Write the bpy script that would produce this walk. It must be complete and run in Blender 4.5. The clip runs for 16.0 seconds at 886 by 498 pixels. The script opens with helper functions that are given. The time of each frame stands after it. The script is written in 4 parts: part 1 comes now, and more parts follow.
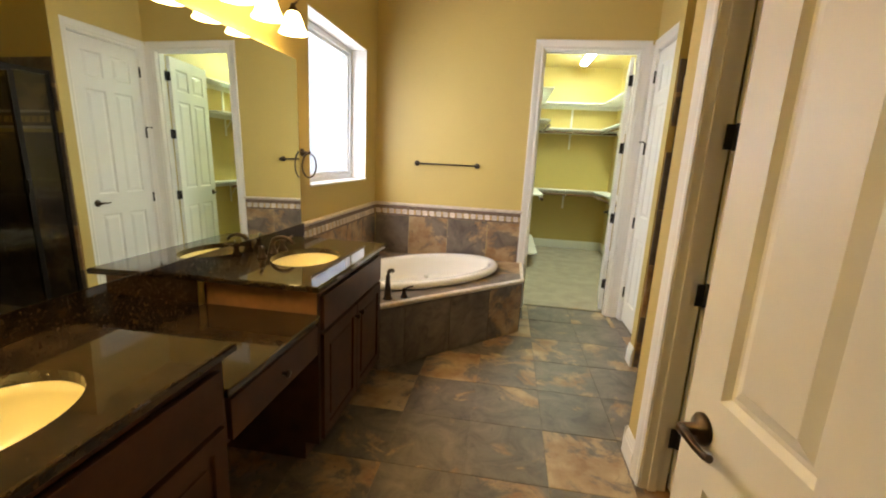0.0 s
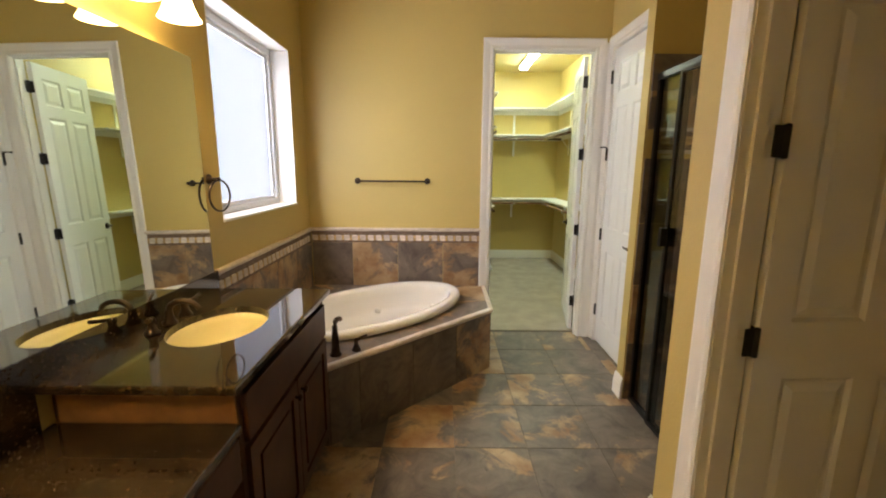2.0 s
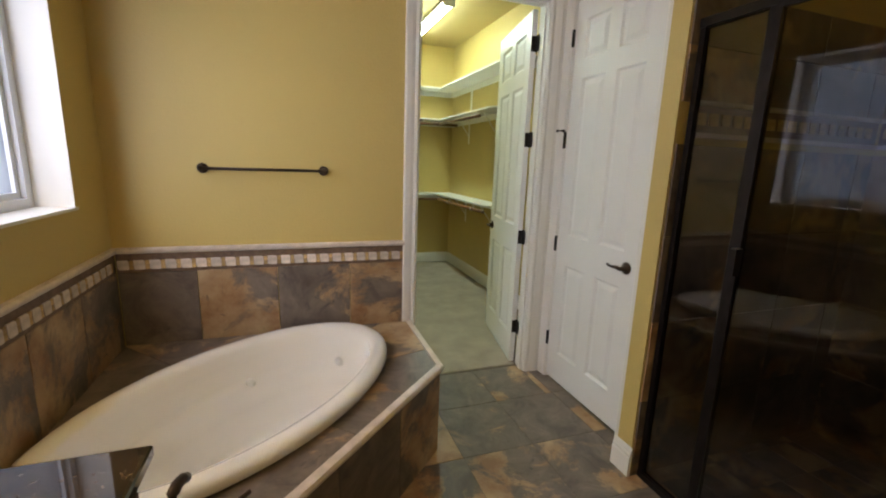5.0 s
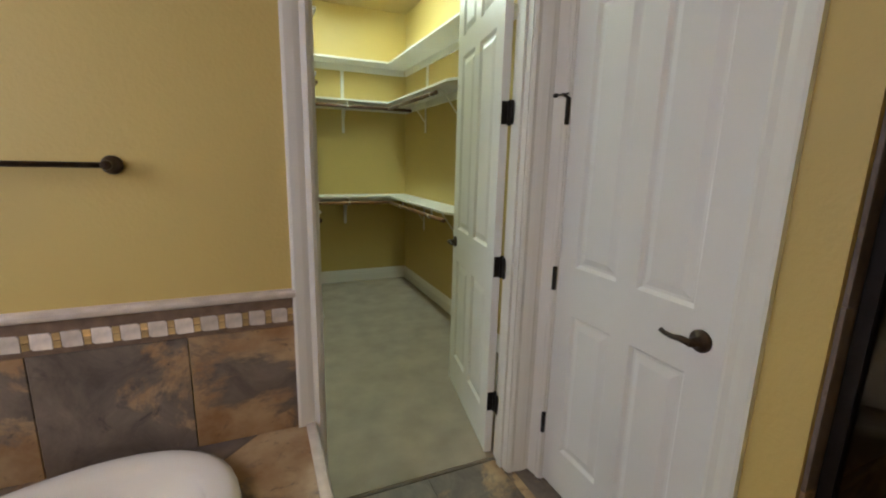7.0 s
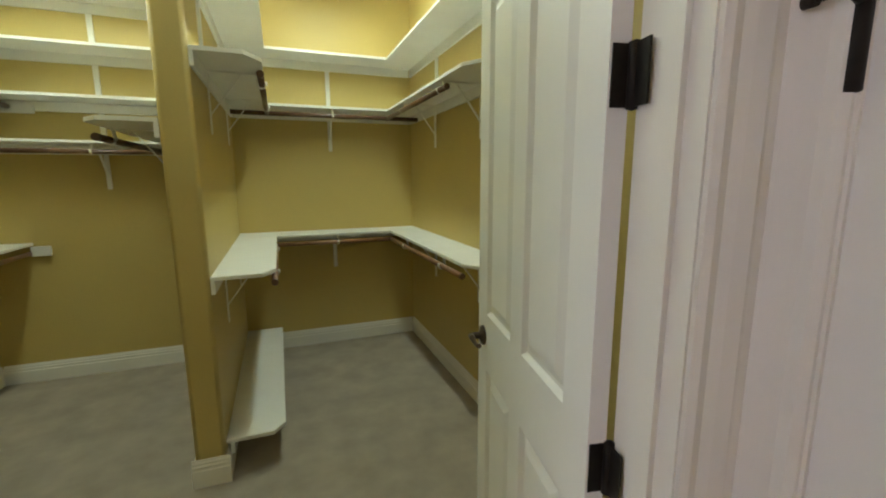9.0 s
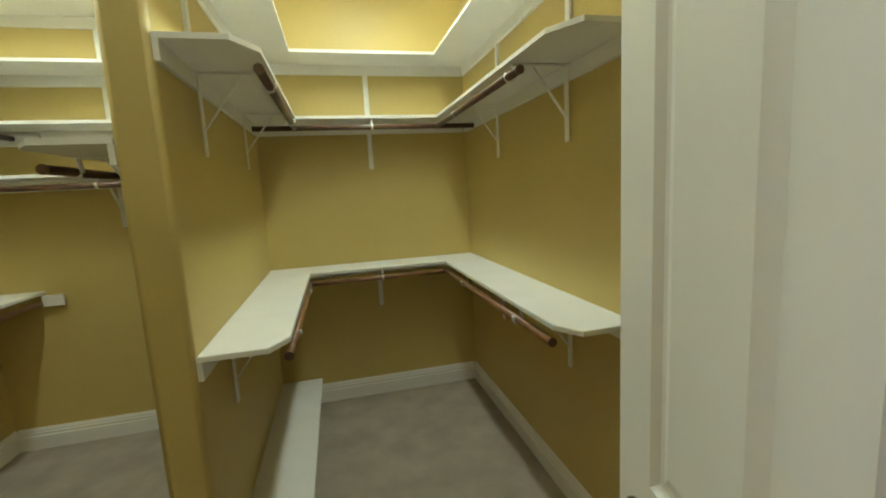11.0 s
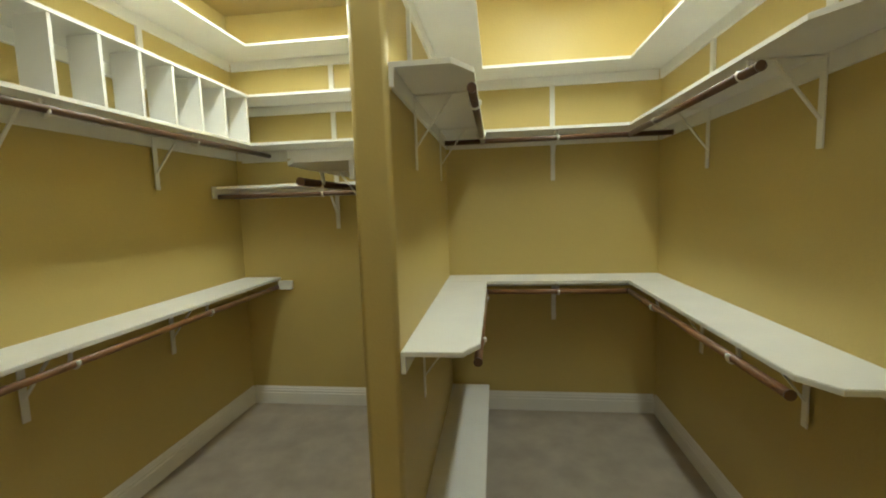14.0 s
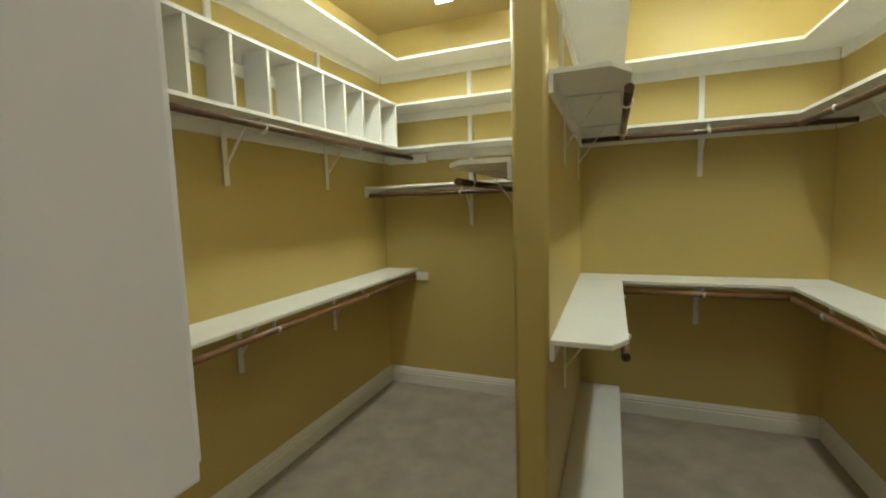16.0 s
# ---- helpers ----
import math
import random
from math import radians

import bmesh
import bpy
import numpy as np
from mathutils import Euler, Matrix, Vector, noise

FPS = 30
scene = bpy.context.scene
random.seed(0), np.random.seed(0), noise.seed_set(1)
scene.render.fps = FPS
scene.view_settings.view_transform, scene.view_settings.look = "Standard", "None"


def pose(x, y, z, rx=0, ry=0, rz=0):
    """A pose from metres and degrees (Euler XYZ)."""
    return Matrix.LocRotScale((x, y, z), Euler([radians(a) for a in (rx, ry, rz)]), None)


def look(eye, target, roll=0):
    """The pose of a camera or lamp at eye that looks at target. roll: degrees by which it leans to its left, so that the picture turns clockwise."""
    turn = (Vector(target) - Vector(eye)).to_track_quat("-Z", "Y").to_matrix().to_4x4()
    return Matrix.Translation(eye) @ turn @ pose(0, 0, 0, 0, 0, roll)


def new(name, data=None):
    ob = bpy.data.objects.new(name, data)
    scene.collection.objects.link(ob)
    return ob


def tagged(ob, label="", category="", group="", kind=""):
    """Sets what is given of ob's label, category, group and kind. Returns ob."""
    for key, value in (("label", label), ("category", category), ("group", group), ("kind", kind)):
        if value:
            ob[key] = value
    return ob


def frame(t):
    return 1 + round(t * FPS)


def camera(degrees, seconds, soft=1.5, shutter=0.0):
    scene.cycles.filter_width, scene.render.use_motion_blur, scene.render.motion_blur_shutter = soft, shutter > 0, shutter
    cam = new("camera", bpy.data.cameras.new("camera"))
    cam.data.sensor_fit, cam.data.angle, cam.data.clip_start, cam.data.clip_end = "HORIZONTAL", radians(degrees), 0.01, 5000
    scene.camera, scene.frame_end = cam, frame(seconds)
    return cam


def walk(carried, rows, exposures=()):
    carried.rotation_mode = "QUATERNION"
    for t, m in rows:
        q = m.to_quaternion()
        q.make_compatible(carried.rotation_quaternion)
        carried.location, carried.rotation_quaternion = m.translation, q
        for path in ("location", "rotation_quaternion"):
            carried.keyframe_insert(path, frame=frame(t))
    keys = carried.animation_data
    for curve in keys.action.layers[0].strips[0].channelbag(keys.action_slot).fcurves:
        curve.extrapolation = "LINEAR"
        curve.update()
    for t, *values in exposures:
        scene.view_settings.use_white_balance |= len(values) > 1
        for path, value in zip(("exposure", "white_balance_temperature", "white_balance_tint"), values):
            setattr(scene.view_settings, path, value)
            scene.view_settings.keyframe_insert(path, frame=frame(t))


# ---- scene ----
cam = camera(92.1, 16.0, soft=2.0)
METRES, EYE, TILT, LEAN, TURN = 5.8, 1.5, 0.0, 0.0, 8.7
PATH = [
    (0, (0.138, 0.181, 1.485), (-0.138, 2.117, 1.067), 3.0),
    (0.5, (0.127, 0.288, 1.523), (0.055, 2.249, 1.139), 2.1),
    (1, (0.119, 0.407, 1.527), (-0.083, 2.365, 1.173), -0.7),
    (1.5, (0.047, 0.567, 1.536), (-0.072, 2.524, 1.145), 1.6),
    (2, (-0.038, 0.715, 1.534), (-0.037, 2.68, 1.161), 0.4),
    (2.5, (-0.098, 0.929, 1.535), (-0.004, 2.897, 1.195), 1.3),
    (3, (-0.164, 1.122, 1.534), (0.006, 3.087, 1.199), 2.4),
    (3.5, (-0.29, 1.326, 1.52), (0.075, 3.261, 1.172), 1.6),
    (4, (-0.35, 1.522, 1.505), (0.176, 3.413, 1.12), 2.2),
    (4.2, (-0.352, 1.609, 1.501), (0.22, 3.487, 1.12), 2.2),
    (6.3, (-0.098, 2.564, 1.46), (0.606, 4.385, 1.028), 2.2),
    (6.5, (-0.018, 2.681, 1.453), (0.715, 4.5, 1.061), 2.0),
    (7, (0.196, 2.98, 1.451), (0.979, 4.775, 1.048), 1.4),
    (7.5, (0.418, 3.252, 1.485), (1.101, 5.095, 1.114), 0.3),
    (8, (0.535, 3.539, 1.487), (1.209, 5.395, 1.168), 1.1),
    (8.2, (0.562, 3.647, 1.494), (1.251, 5.498, 1.179), 1.2),
    (10.3, (0.814, 4.593, 1.514), (1.408, 6.467, 1.145), -4.9),
    (10.5, (0.819, 4.641, 1.521), (1.368, 6.535, 1.19), -5.1),
    (11, (0.843, 4.756, 1.553), (1.31, 6.681, 1.28), -3.1),
    (11.5, (0.878, 4.846, 1.562), (1.232, 6.797, 1.297), -2.6),
    (12, (0.897, 4.876, 1.559), (1.213, 6.835, 1.306), -2.7),
    (12.5, (0.876, 4.874, 1.56), (1.068, 6.85, 1.319), -3.0),
    (13, (0.816, 4.859, 1.566), (0.847, 6.846, 1.334), -2.7),
    (13.5, (0.756, 4.829, 1.57), (0.631, 6.813, 1.357), -2.3),
    (14, (0.706, 4.786, 1.573), (0.458, 6.76, 1.373), -1.8),
    (14.5, (0.665, 4.729, 1.58), (0.287, 6.683, 1.378), -1.1),
    (15, (0.629, 4.686, 1.577), (0.135, 6.613, 1.376), -1.3),
    (15.5, (0.604, 4.643, 1.579), (-0.007, 6.537, 1.386), -1.3),
    (16, (0.577, 4.614, 1.578), (-0.161, 6.463, 1.382), -1.7),
]
EXPOSURE = [(0.0, 0.56, 6550, 4), (1.5, 0.44, 6500, 6), (2.5, 0.17, 6350, 8), (4.0, -0.1, 6200, 7), (6.5, -0.45, 6050, 8), (7.0, -0.52, 6050, 9), (8.0, -0.54, 6200, 11),
            (10.5, -0.36, 6300, 14), (12.0, -0.36, 6300, 20), (16.0, -0.47, 6300, 24)]
walk(cam, [(t, look(eye, target, roll)) for t, eye, target, roll in PATH], EXPOSURE)

# ---- world and large lights ----
world = bpy.data.worlds.new("world")
scene.world = world
world.use_nodes = True
wn = world.node_tree
sky = wn.nodes.new("ShaderNodeTexSky")
sky.sky_type, sky.sun_disc, sky.sun_elevation, sky.sun_rotation = "NISHITA", False, radians(35), radians(70)
wn.links.new(sky.outputs[0], wn.nodes["Background"].inputs[0])
wn.nodes["Background"].inputs[1].default_value = 0.1
DAYLIGHT, SHADE_GLOW, BULB_GLOW, TUBE_GLOW, FILL_GLOW = 12.0, 14.5, 320.0, 80.0, 18.0

# ---- plan ----
H = 3.05                                   # ceilings
XL, XT, XS, XE = -1.22, 1.34, 1.24, 0.87   # vanity wall, toilet door wall, shower glass, entry side wall
YF, YC = 4.49, 4.61                        # far bathroom wall, its closet face
OX0, OX1, DH = 0.362, 1.228, 2.512          # closet opening
CXL, CXR, CYB = -1.30, 1.845, 7.96         # closet walls
PX0, PX1, PY = 0.215, 0.353, 6.25          # closet divider
WY0, WY1, WZ0, WZ1 = 3.0, 4.17, 1.24, 2.40 # window


# ---- helpers ----
def M(name, color, rough=0.5, metal=0.0, var=0.08, scale=6.0, bump=0.0, bscale=300.0, dist=0.001, rnd=0.0, coat=0.0, spec=0.5):
    m = bpy.data.materials.new(name)
    m.use_nodes = True
    nt = m.node_tree
    b = nt.nodes["Principled BSDF"]
    b.inputs["Roughness"].default_value, b.inputs["Metallic"].default_value = rough, metal
    b.inputs["Coat Weight"].default_value = coat
    b.inputs["Specular IOR Level"].default_value = spec
    tc = nt.nodes.new("ShaderNodeTexCoord")
    n1 = nt.nodes.new("ShaderNodeTexNoise")
    n1.inputs["Scale"].default_value, n1.inputs["Detail"].default_value = scale, 5
    nt.links.new(tc.outputs["Object"], n1.inputs["Vector"])
    r = nt.nodes.new("ShaderNodeValToRGB")
    r.color_ramp.elements[0].position, r.color_ramp.elements[1].position = 0.3, 0.7
    r.color_ramp.elements[0].color = (*[c * (1 - var) for c in color], 1)
    r.color_ramp.elements[1].color = (*[min(1, c * (1 + var)) for c in color], 1)
    nt.links.new(n1.outputs[0], r.inputs[0])
    out = r.outputs[0]
    if rnd:
        oi = nt.nodes.new("ShaderNodeObjectInfo")
        mr = nt.nodes.new("ShaderNodeMapRange")
        mr.inputs[3].default_value, mr.inputs[4].default_value = 1 - rnd, 1 + rnd
        nt.links.new(oi.outputs["Random"], mr.inputs[0])
        vm = nt.nodes.new("ShaderNodeVectorMath")
        vm.operation = "SCALE"
        nt.links.new(out, vm.inputs[0])
        nt.links.new(mr.outputs[0], vm.inputs["Scale"])
        out = vm.outputs[0]
    nt.links.new(out, b.inputs["Base Color"])
    if bump:
        n2 = nt.nodes.new("ShaderNodeTexNoise")
        n2.inputs["Scale"].default_value, n2.inputs["Detail"].default_value = bscale, 3
        nt.links.new(tc.outputs["Object"], n2.inputs["Vector"])
        bp = nt.nodes.new("ShaderNodeBump")
        bp.inputs["Strength"].default_value, bp.inputs["Distance"].default_value = bump, dist
        nt.links.new(n2.outputs[0], bp.inputs["Height"])
        nt.links.new(bp.outputs[0], b.inputs["Normal"])
    return m


def slate(name, rough=0.42):
    """Slate-look tile: grey ground, rust and ochre clouds, each tile its own part of the pattern."""
    m = bpy.data.materials.new(name)
    m.use_nodes = True
    nt = m.node_tree
    L = nt.links.new
    b = nt.nodes["Principled BSDF"]
    tc, oi = nt.nodes.new("ShaderNodeTexCoord"), nt.nodes.new("ShaderNodeObjectInfo")
    sh = nt.nodes.new("ShaderNodeVectorMath")
    sh.operation = "SCALE"
    sh.inputs[0].default_value = (37.0, 53.0, 71.0)
    L(oi.outputs["Random"], sh.inputs["Scale"])
    add = nt.nodes.new("ShaderNodeVectorMath")
    L(tc.outputs["Object"], add.inputs[0])
    L(sh.outputs[0], add.inputs[1])

    def nz(s, d, rg=0.6, dis=0.0):
        n = nt.nodes.new("ShaderNodeTexNoise")
        n.inputs["Scale"].default_value, n.inputs["Detail"].default_value = s, d
        n.inputs["Roughness"].default_value, n.inputs["Distortion"].default_value = rg, dis
        L(add.outputs[0], n.inputs["Vector"])
        return n.outputs[0]

    def ramp(src, a, z):
        r = nt.nodes.new("ShaderNodeMapRange")
        r.inputs[1].default_value, r.inputs[2].default_value = a, z
        L(src, r.inputs[0])
        return r.outputs[0]

    def mix(f, c0, c1):
        x = nt.nodes.new("ShaderNodeMix")
        x.data_type = "RGBA"
        L(f, x.inputs[0])
        for s, c in ((x.inputs[6], c0), (x.inputs[7], c1)):
            if isinstance(c, tuple):
                s.default_value = (*c, 1)
            else:
                L(c, s)
        return x.outputs[2]

    grey = mix(ramp(nz(5.0, 8, 0.7, 0.8), 0.32, 0.68), (0.078, 0.061, 0.050), (0.215, 0.172, 0.136))
    rust = mix(ramp(nz(5, 5), 0.35, 0.65), (0.26, 0.135, 0.055), (0.47, 0.34, 0.19))
    pick = nt.nodes.new("ShaderNodeMath")
    pick.operation = "ADD"
    off = nt.nodes.new("ShaderNodeMapRange")
    off.inputs[3].default_value, off.inputs[4].default_value = -0.12, 0.09
    wn2 = nt.nodes.new("ShaderNodeTexWhiteNoise")
    wn2.noise_dimensions = "1D"
    L(oi.outputs["Random"], wn2.inputs["W"])
    L(wn2.outputs["Value"], off.inputs[0])
    L(nz(2.7, 9, 0.66, 0.55), pick.inputs[0])
    L(off.outputs[0], pick.inputs[1])
    col = mix(ramp(pick.outputs[0], 0.50, 0.575), grey, rust)
    col = mix(ramp(nz(9, 8, 0.7, 1.2), 0.60, 0.72), col, (0.075, 0.06, 0.052))
    L(col, b.inputs["Base Color"])
    rr = nt.nodes.new("ShaderNodeMapRange")
    rr.inputs[3].default_value, rr.inputs[4].default_value = rough - 0.1, rough + 0.18
    L(nz(8, 4), rr.inputs[0])
    L(rr.outputs[0], b.inputs["Roughness"])
    bp = nt.nodes.new("ShaderNodeBump")
    bp.inputs["Strength"].default_value, bp.inputs["Distance"].default_value = 0.5, 0.003
    L(nz(14, 8, 0.65, 0.8), bp.inputs["Height"])
    L(bp.outputs[0], b.inputs["Normal"])
    return m


def polished_granite(name):
    """Near-black stone with brown clouds and small tan crystals, polished."""
    m = bpy.data.materials.new(name)
    m.use_nodes = True
    nt = m.node_tree
    L = nt.links.new
    b = nt.nodes["Principled BSDF"]
    b.inputs["Roughness"].default_value, b.inputs["Coat Weight"].default_value = 0.04, 0.3
    tc = nt.nodes.new("ShaderNodeTexCoord")
    col = None
    for kind, scale, lo, hi, tone in (("noise", 14, 0.42, 0.66, (0.045, 0.028, 0.015)), ("noise", 90, 0.58, 0.70, (0.075, 0.05, 0.028)), ("cell", 120, 0.16, 0.06, (0.12, 0.092, 0.06)), ("noise", 34, 0.60, 0.68, (0.006, 0.005, 0.005))):
        n = nt.nodes.new("ShaderNodeTexNoise" if kind == "noise" else "ShaderNodeTexVoronoi")
        n.inputs["Scale"].default_value = scale
        if kind == "noise":
            n.inputs["Detail"].default_value = 5
        L(tc.outputs["Object"], n.inputs["Vector"])
        f = nt.nodes.new("ShaderNodeMapRange")
        f.inputs[1].default_value, f.inputs[2].default_value = lo, hi
        f.inputs[4].default_value = 0.4 if kind == "cell" else 0.9
        L(n.outputs[0], f.inputs[0])
        x = nt.nodes.new("ShaderNodeMix")
        x.data_type = "RGBA"
        L(f.outputs[0], x.inputs[0])
        if col is None:
            x.inputs[6].default_value = (0.016, 0.011, 0.008, 1)
        else:
            L(col, x.inputs[6])
        x.inputs[7].default_value = (*tone, 1)
        col = x.outputs[2]
    L(col, b.inputs["Base Color"])
    return m


def glow(name, color, strength):
    m = bpy.data.materials.new(name)
    m.use_nodes = True
    b = m.node_tree.nodes["Principled BSDF"]
    b.inputs["Base Color"].default_value = (0.8, 0.8, 0.8, 1)
    b.inputs["Emission Color"].default_value = (*color, 1)
    b.inputs["Emission Strength"].default_value = strength
    return m


def glassy(name, color, rough, ior=1.45):
    m = bpy.data.materials.new(name)
    m.use_nodes = True
    b = m.node_tree.nodes["Principled BSDF"]
    b.inputs["Base Color"].default_value = (*color, 1)
    b.inputs["Roughness"].default_value, b.inputs["Transmission Weight"].default_value, b.inputs["IOR"].default_value = rough, 1.0, ior
    return m


def box(bm, x0, y0, z0, x1, y1, z1, m=None):
    x0, x1, y0, y1, z0, z1 = min(x0, x1), max(x0, x1), min(y0, y1), max(y0, y1), min(z0, z1), max(z0, z1)
    v = [bm.verts.new((x, y, z)) for z in (z0, z1) for x, y in ((x0, y0), (x1, y0), (x1, y1), (x0, y1))]
    if m is not None:
        for q in v:
            q.co = m @ q.co
    for f in ((3, 2, 1, 0), (4, 5, 6, 7), (0, 1, 5, 4), (1, 2, 6, 5), (2, 3, 7, 6), (3, 0, 4, 7)):
        bm.faces.new([v[i] for i in f])
    return bm


def bx(*a, bevel=0.0, seg=2):
    bm = box(bmesh.new(), *a)
    if bevel:
        bmesh.ops.bevel(bm, geom=bm.edges[:], offset=bevel, segments=seg, affect="EDGES", profile=0.7)
    return bm


def prism(bm, pts, z0, z1, m=None):
    """An upright prism on the outline pts (counterclockwise)."""
    a = [bm.verts.new((x, y, z0)) for x, y in pts]
    b = [bm.verts.new((x, y, z1)) for x, y in pts]
    bm.faces.new(a[::-1])
    bm.faces.new(b)
    n = len(pts)
    for i in range(n):
        bm.faces.new((a[i], a[(i + 1) % n], b[(i + 1) % n], b[i]))
    if m is not None:
        for v in a + b:
            v.co = m @ v.co
    return bm


def lathe(bm, prof, n=24, m=None, cap=False):
    """A turned body round z: prof is (radius, z)."""
    rings = []
    for r, z in prof:
        rings.append([bm.verts.new((r * math.cos(2 * math.pi * i / n), r * math.sin(2 * math.pi * i / n), z)) for i in range(n)])
    for a, b in zip(rings, rings[1:]):
        for i in range(n):
            bm.faces.new((a[i], a[(i + 1) % n], b[(i + 1) % n], b[i]))
    if cap:
        bm.faces.new(rings[0][::-1])
        bm.faces.new(rings[-1])
    if m is not None:
        for ring in rings:
            for v in ring:
                v.co = m @ v.co
    for f in bm.faces:
        f.smooth = True
    return bm


def tube(bm, pts, r, n=12, radii=None, closed=False):
    """A round bar along pts."""
    pts = [Vector(p) for p in pts]
    rings = []
    k = len(pts)
    for i, p in enumerate(pts):
        d = (pts[(i + 1) % k] - pts[i - 1]) if closed else (pts[min(i + 1, k - 1)] - pts[max(i - 1, 0)])
        d.normalize()
        u = d.cross(Vector((0.13, 0.21, 1.0)) if abs(d.z) < 0.95 else Vector((1, 0.1, 0))).normalized()
        w = d.cross(u)
        rr = radii[i] if radii else r
        rings.append([bm.verts.new(p + (u * math.cos(2 * math.pi * j / n) + w * math.sin(2 * math.pi * j / n)) * rr) for j in range(n)])
    pairs = list(zip(rings, rings[1:])) + ([(rings[-1], rings[0])] if closed else [])
    for a, b in pairs:
        for j in range(n):
            bm.faces.new((a[j], a[(j + 1) % n], b[(j + 1) % n], b[j]))
    if not closed:
        bm.faces.new(rings[0][::-1])
        bm.faces.new(rings[-1])
    for f in bm.faces:
        f.smooth = len(f.verts) == 4
    return bm


def mesh_of(name, bm, material):
    bmesh.ops.recalc_face_normals(bm, faces=bm.faces[:])
    me = bpy.data.meshes.new(name)
    bm.to_mesh(me)
    bm.free()
    me.materials.append(material)
    return me


def part(name, bm, material, parent, label=""):
    ob = new(name, mesh_of(name, bm, material))
    ob.parent = parent
    if label:
        ob["label"] = label
    return ob


def solid(name, bm, material, label="", category="", kind="", group=""):
    return tagged(new(name, mesh_of(name, bm, material)), label, category, group, kind)


def thing(name, label, category, group="", at=None, kind=""):
    e = new(name)
    e.empty_display_size = 0.1
    if at is not None:
        e.matrix_world = at
    return tagged(e, label, category, group, kind)


def extrude_profile(bm, prof, a, b, out, up=(0, 0, 1)):
    """Sweeps a closed profile of (out, up) pairs from a to b."""
    a, b, o, u = Vector(a), Vector(b), Vector(out), Vector(up)
    s = [[bm.verts.new(e + o * p + u * q) for p, q in prof] for e in (a, b)]
    n = len(prof)
    for i in range(n):
        bm.faces.new((s[0][i], s[0][(i + 1) % n], s[1][(i + 1) % n], s[1][i]))
    bm.faces.new(s[0][::-1])
    bm.faces.new(s[1])
    return bm


# ---- materials ----
paint = M("tan_wall_paint", (0.56, 0.430, 0.142), 0.5, var=0.03, scale=1.7, bump=0.6, bscale=80, dist=0.002)
ceil_paint = M("ceiling_paint", (0.48, 0.37, 0.15), 0.7, var=0.03, scale=2, bump=0.4, bscale=70, dist=0.002)
trim_m = M("white_semigloss_trim", (0.80, 0.78, 0.72), 0.32, var=0.02, scale=3, bump=0.05, bscale=60)
door_m = M("white_door_paint", (0.80, 0.79, 0.76), 0.35, var=0.02, scale=4, bump=0.08, bscale=140)
plain_white = M("white_cabinet_laminate", (0.72, 0.71, 0.68), 0.45, var=0.03, scale=3, bump=0.05, bscale=120)
shelf_m = M("white_shelf_paint", (0.80, 0.79, 0.74), 0.4, var=0.03, scale=5, bump=0.08, bscale=80)
bronze = M("oil_rubbed_bronze", (0.060, 0.043, 0.034), 0.3, 0.75, var=0.3, scale=40)
black_m = M("black_hinge_metal", (0.018, 0.015, 0.013), 0.45, 0.5, var=0.2, scale=60)
granite = polished_granite("dark_brown_granite")
wood = M("dark_stained_wood", (0.070, 0.027, 0.012), 0.42, var=0.3, scale=9, bump=0.08, bscale=60, spec=0.3)
wood_edge = M("light_oak_edge", (0.20, 0.10, 0.04), 0.5, var=0.2, scale=14)
bisque = M("bisque_porcelain", (0.85, 0.79, 0.50), 0.12, var=0.01, coat=0.5)
acrylic = M("white_tub_acrylic", (0.88, 0.86, 0.80), 0.14, var=0.01, coat=0.5)
stone_trim = M("cream_stone_moulding", (0.66, 0.58, 0.50), 0.4, var=0.14, scale=20, bump=0.1, bscale=60)
listel = M("brown_listello_ground", (0.16, 0.105, 0.07), 0.5, var=0.3, scale=25, bump=0.2, bscale=120)
cream_mosaic = M("cream_mosaic_stone", (0.66, 0.58, 0.50), 0.45, var=0.2, scale=30, bump=0.15, bscale=90, rnd=0.18)
ochre_mosaic = M("ochre_mosaic_stone", (0.52, 0.35, 0.14), 0.5, var=0.3, scale=30, bump=0.15, bscale=90, rnd=0.35)
slate_m = slate("slate_tile")
grout = M("dark_grout", (0.185, 0.155, 0.12), 0.9, var=0.2, scale=30, bump=0.3, bscale=200)
carpet_m = M("beige_cut_pile_carpet", (0.42, 0.36, 0.285), 0.95, var=0.12, scale=5.5, bump=1.0, bscale=300, dist=0.006, spec=0.1)
rod_m = M("brown_wooden_rod", (0.25, 0.125, 0.06), 0.35, var=0.25, scale=12)
# rod_m's brown with underside shade put into the colour; also the dark caps
shaded_rod_cap = M("shaded_brown_rod_and_dark_cap", (0.11, 0.056, 0.033), 0.3, 0.0, var=0.25, scale=20)
vinyl = M("grey_white_vinyl", (0.70, 0.71, 0.72), 0.35, var=0.02)
dark_frame = M("dark_bronze_frame", (0.022, 0.018, 0.016), 0.3, 0.7, var=0.2, scale=20)
mirror_m = M("silvered_mirror", (0.68, 0.71, 0.62), 0.015, 1.0, var=0.0)
plate_m = M("white_plastic_plate", (0.78, 0.77, 0.72), 0.35, var=0.02)
shade_m = glow("lit_alabaster_shade", (1.0, 0.66, 0.28), SHADE_GLOW)
bulb_m = glow("lit_bulb", (1.0, 0.66, 0.28), BULB_GLOW)
# weaker glow for the added fill light at the closet front
fill_tube_m = glow("added_fill_diffuser", (0.84, 1.0, 0.82), FILL_GLOW)
tube_m = glow("lit_diffuser", (0.84, 1.0, 0.82), TUBE_GLOW)
sky_m = glow("bright_daylight", (1.0, 0.955, 1.07), DAYLIGHT)
frost = glassy("frosted_glass", (0.056, 0.066, 0.081), 0.35)
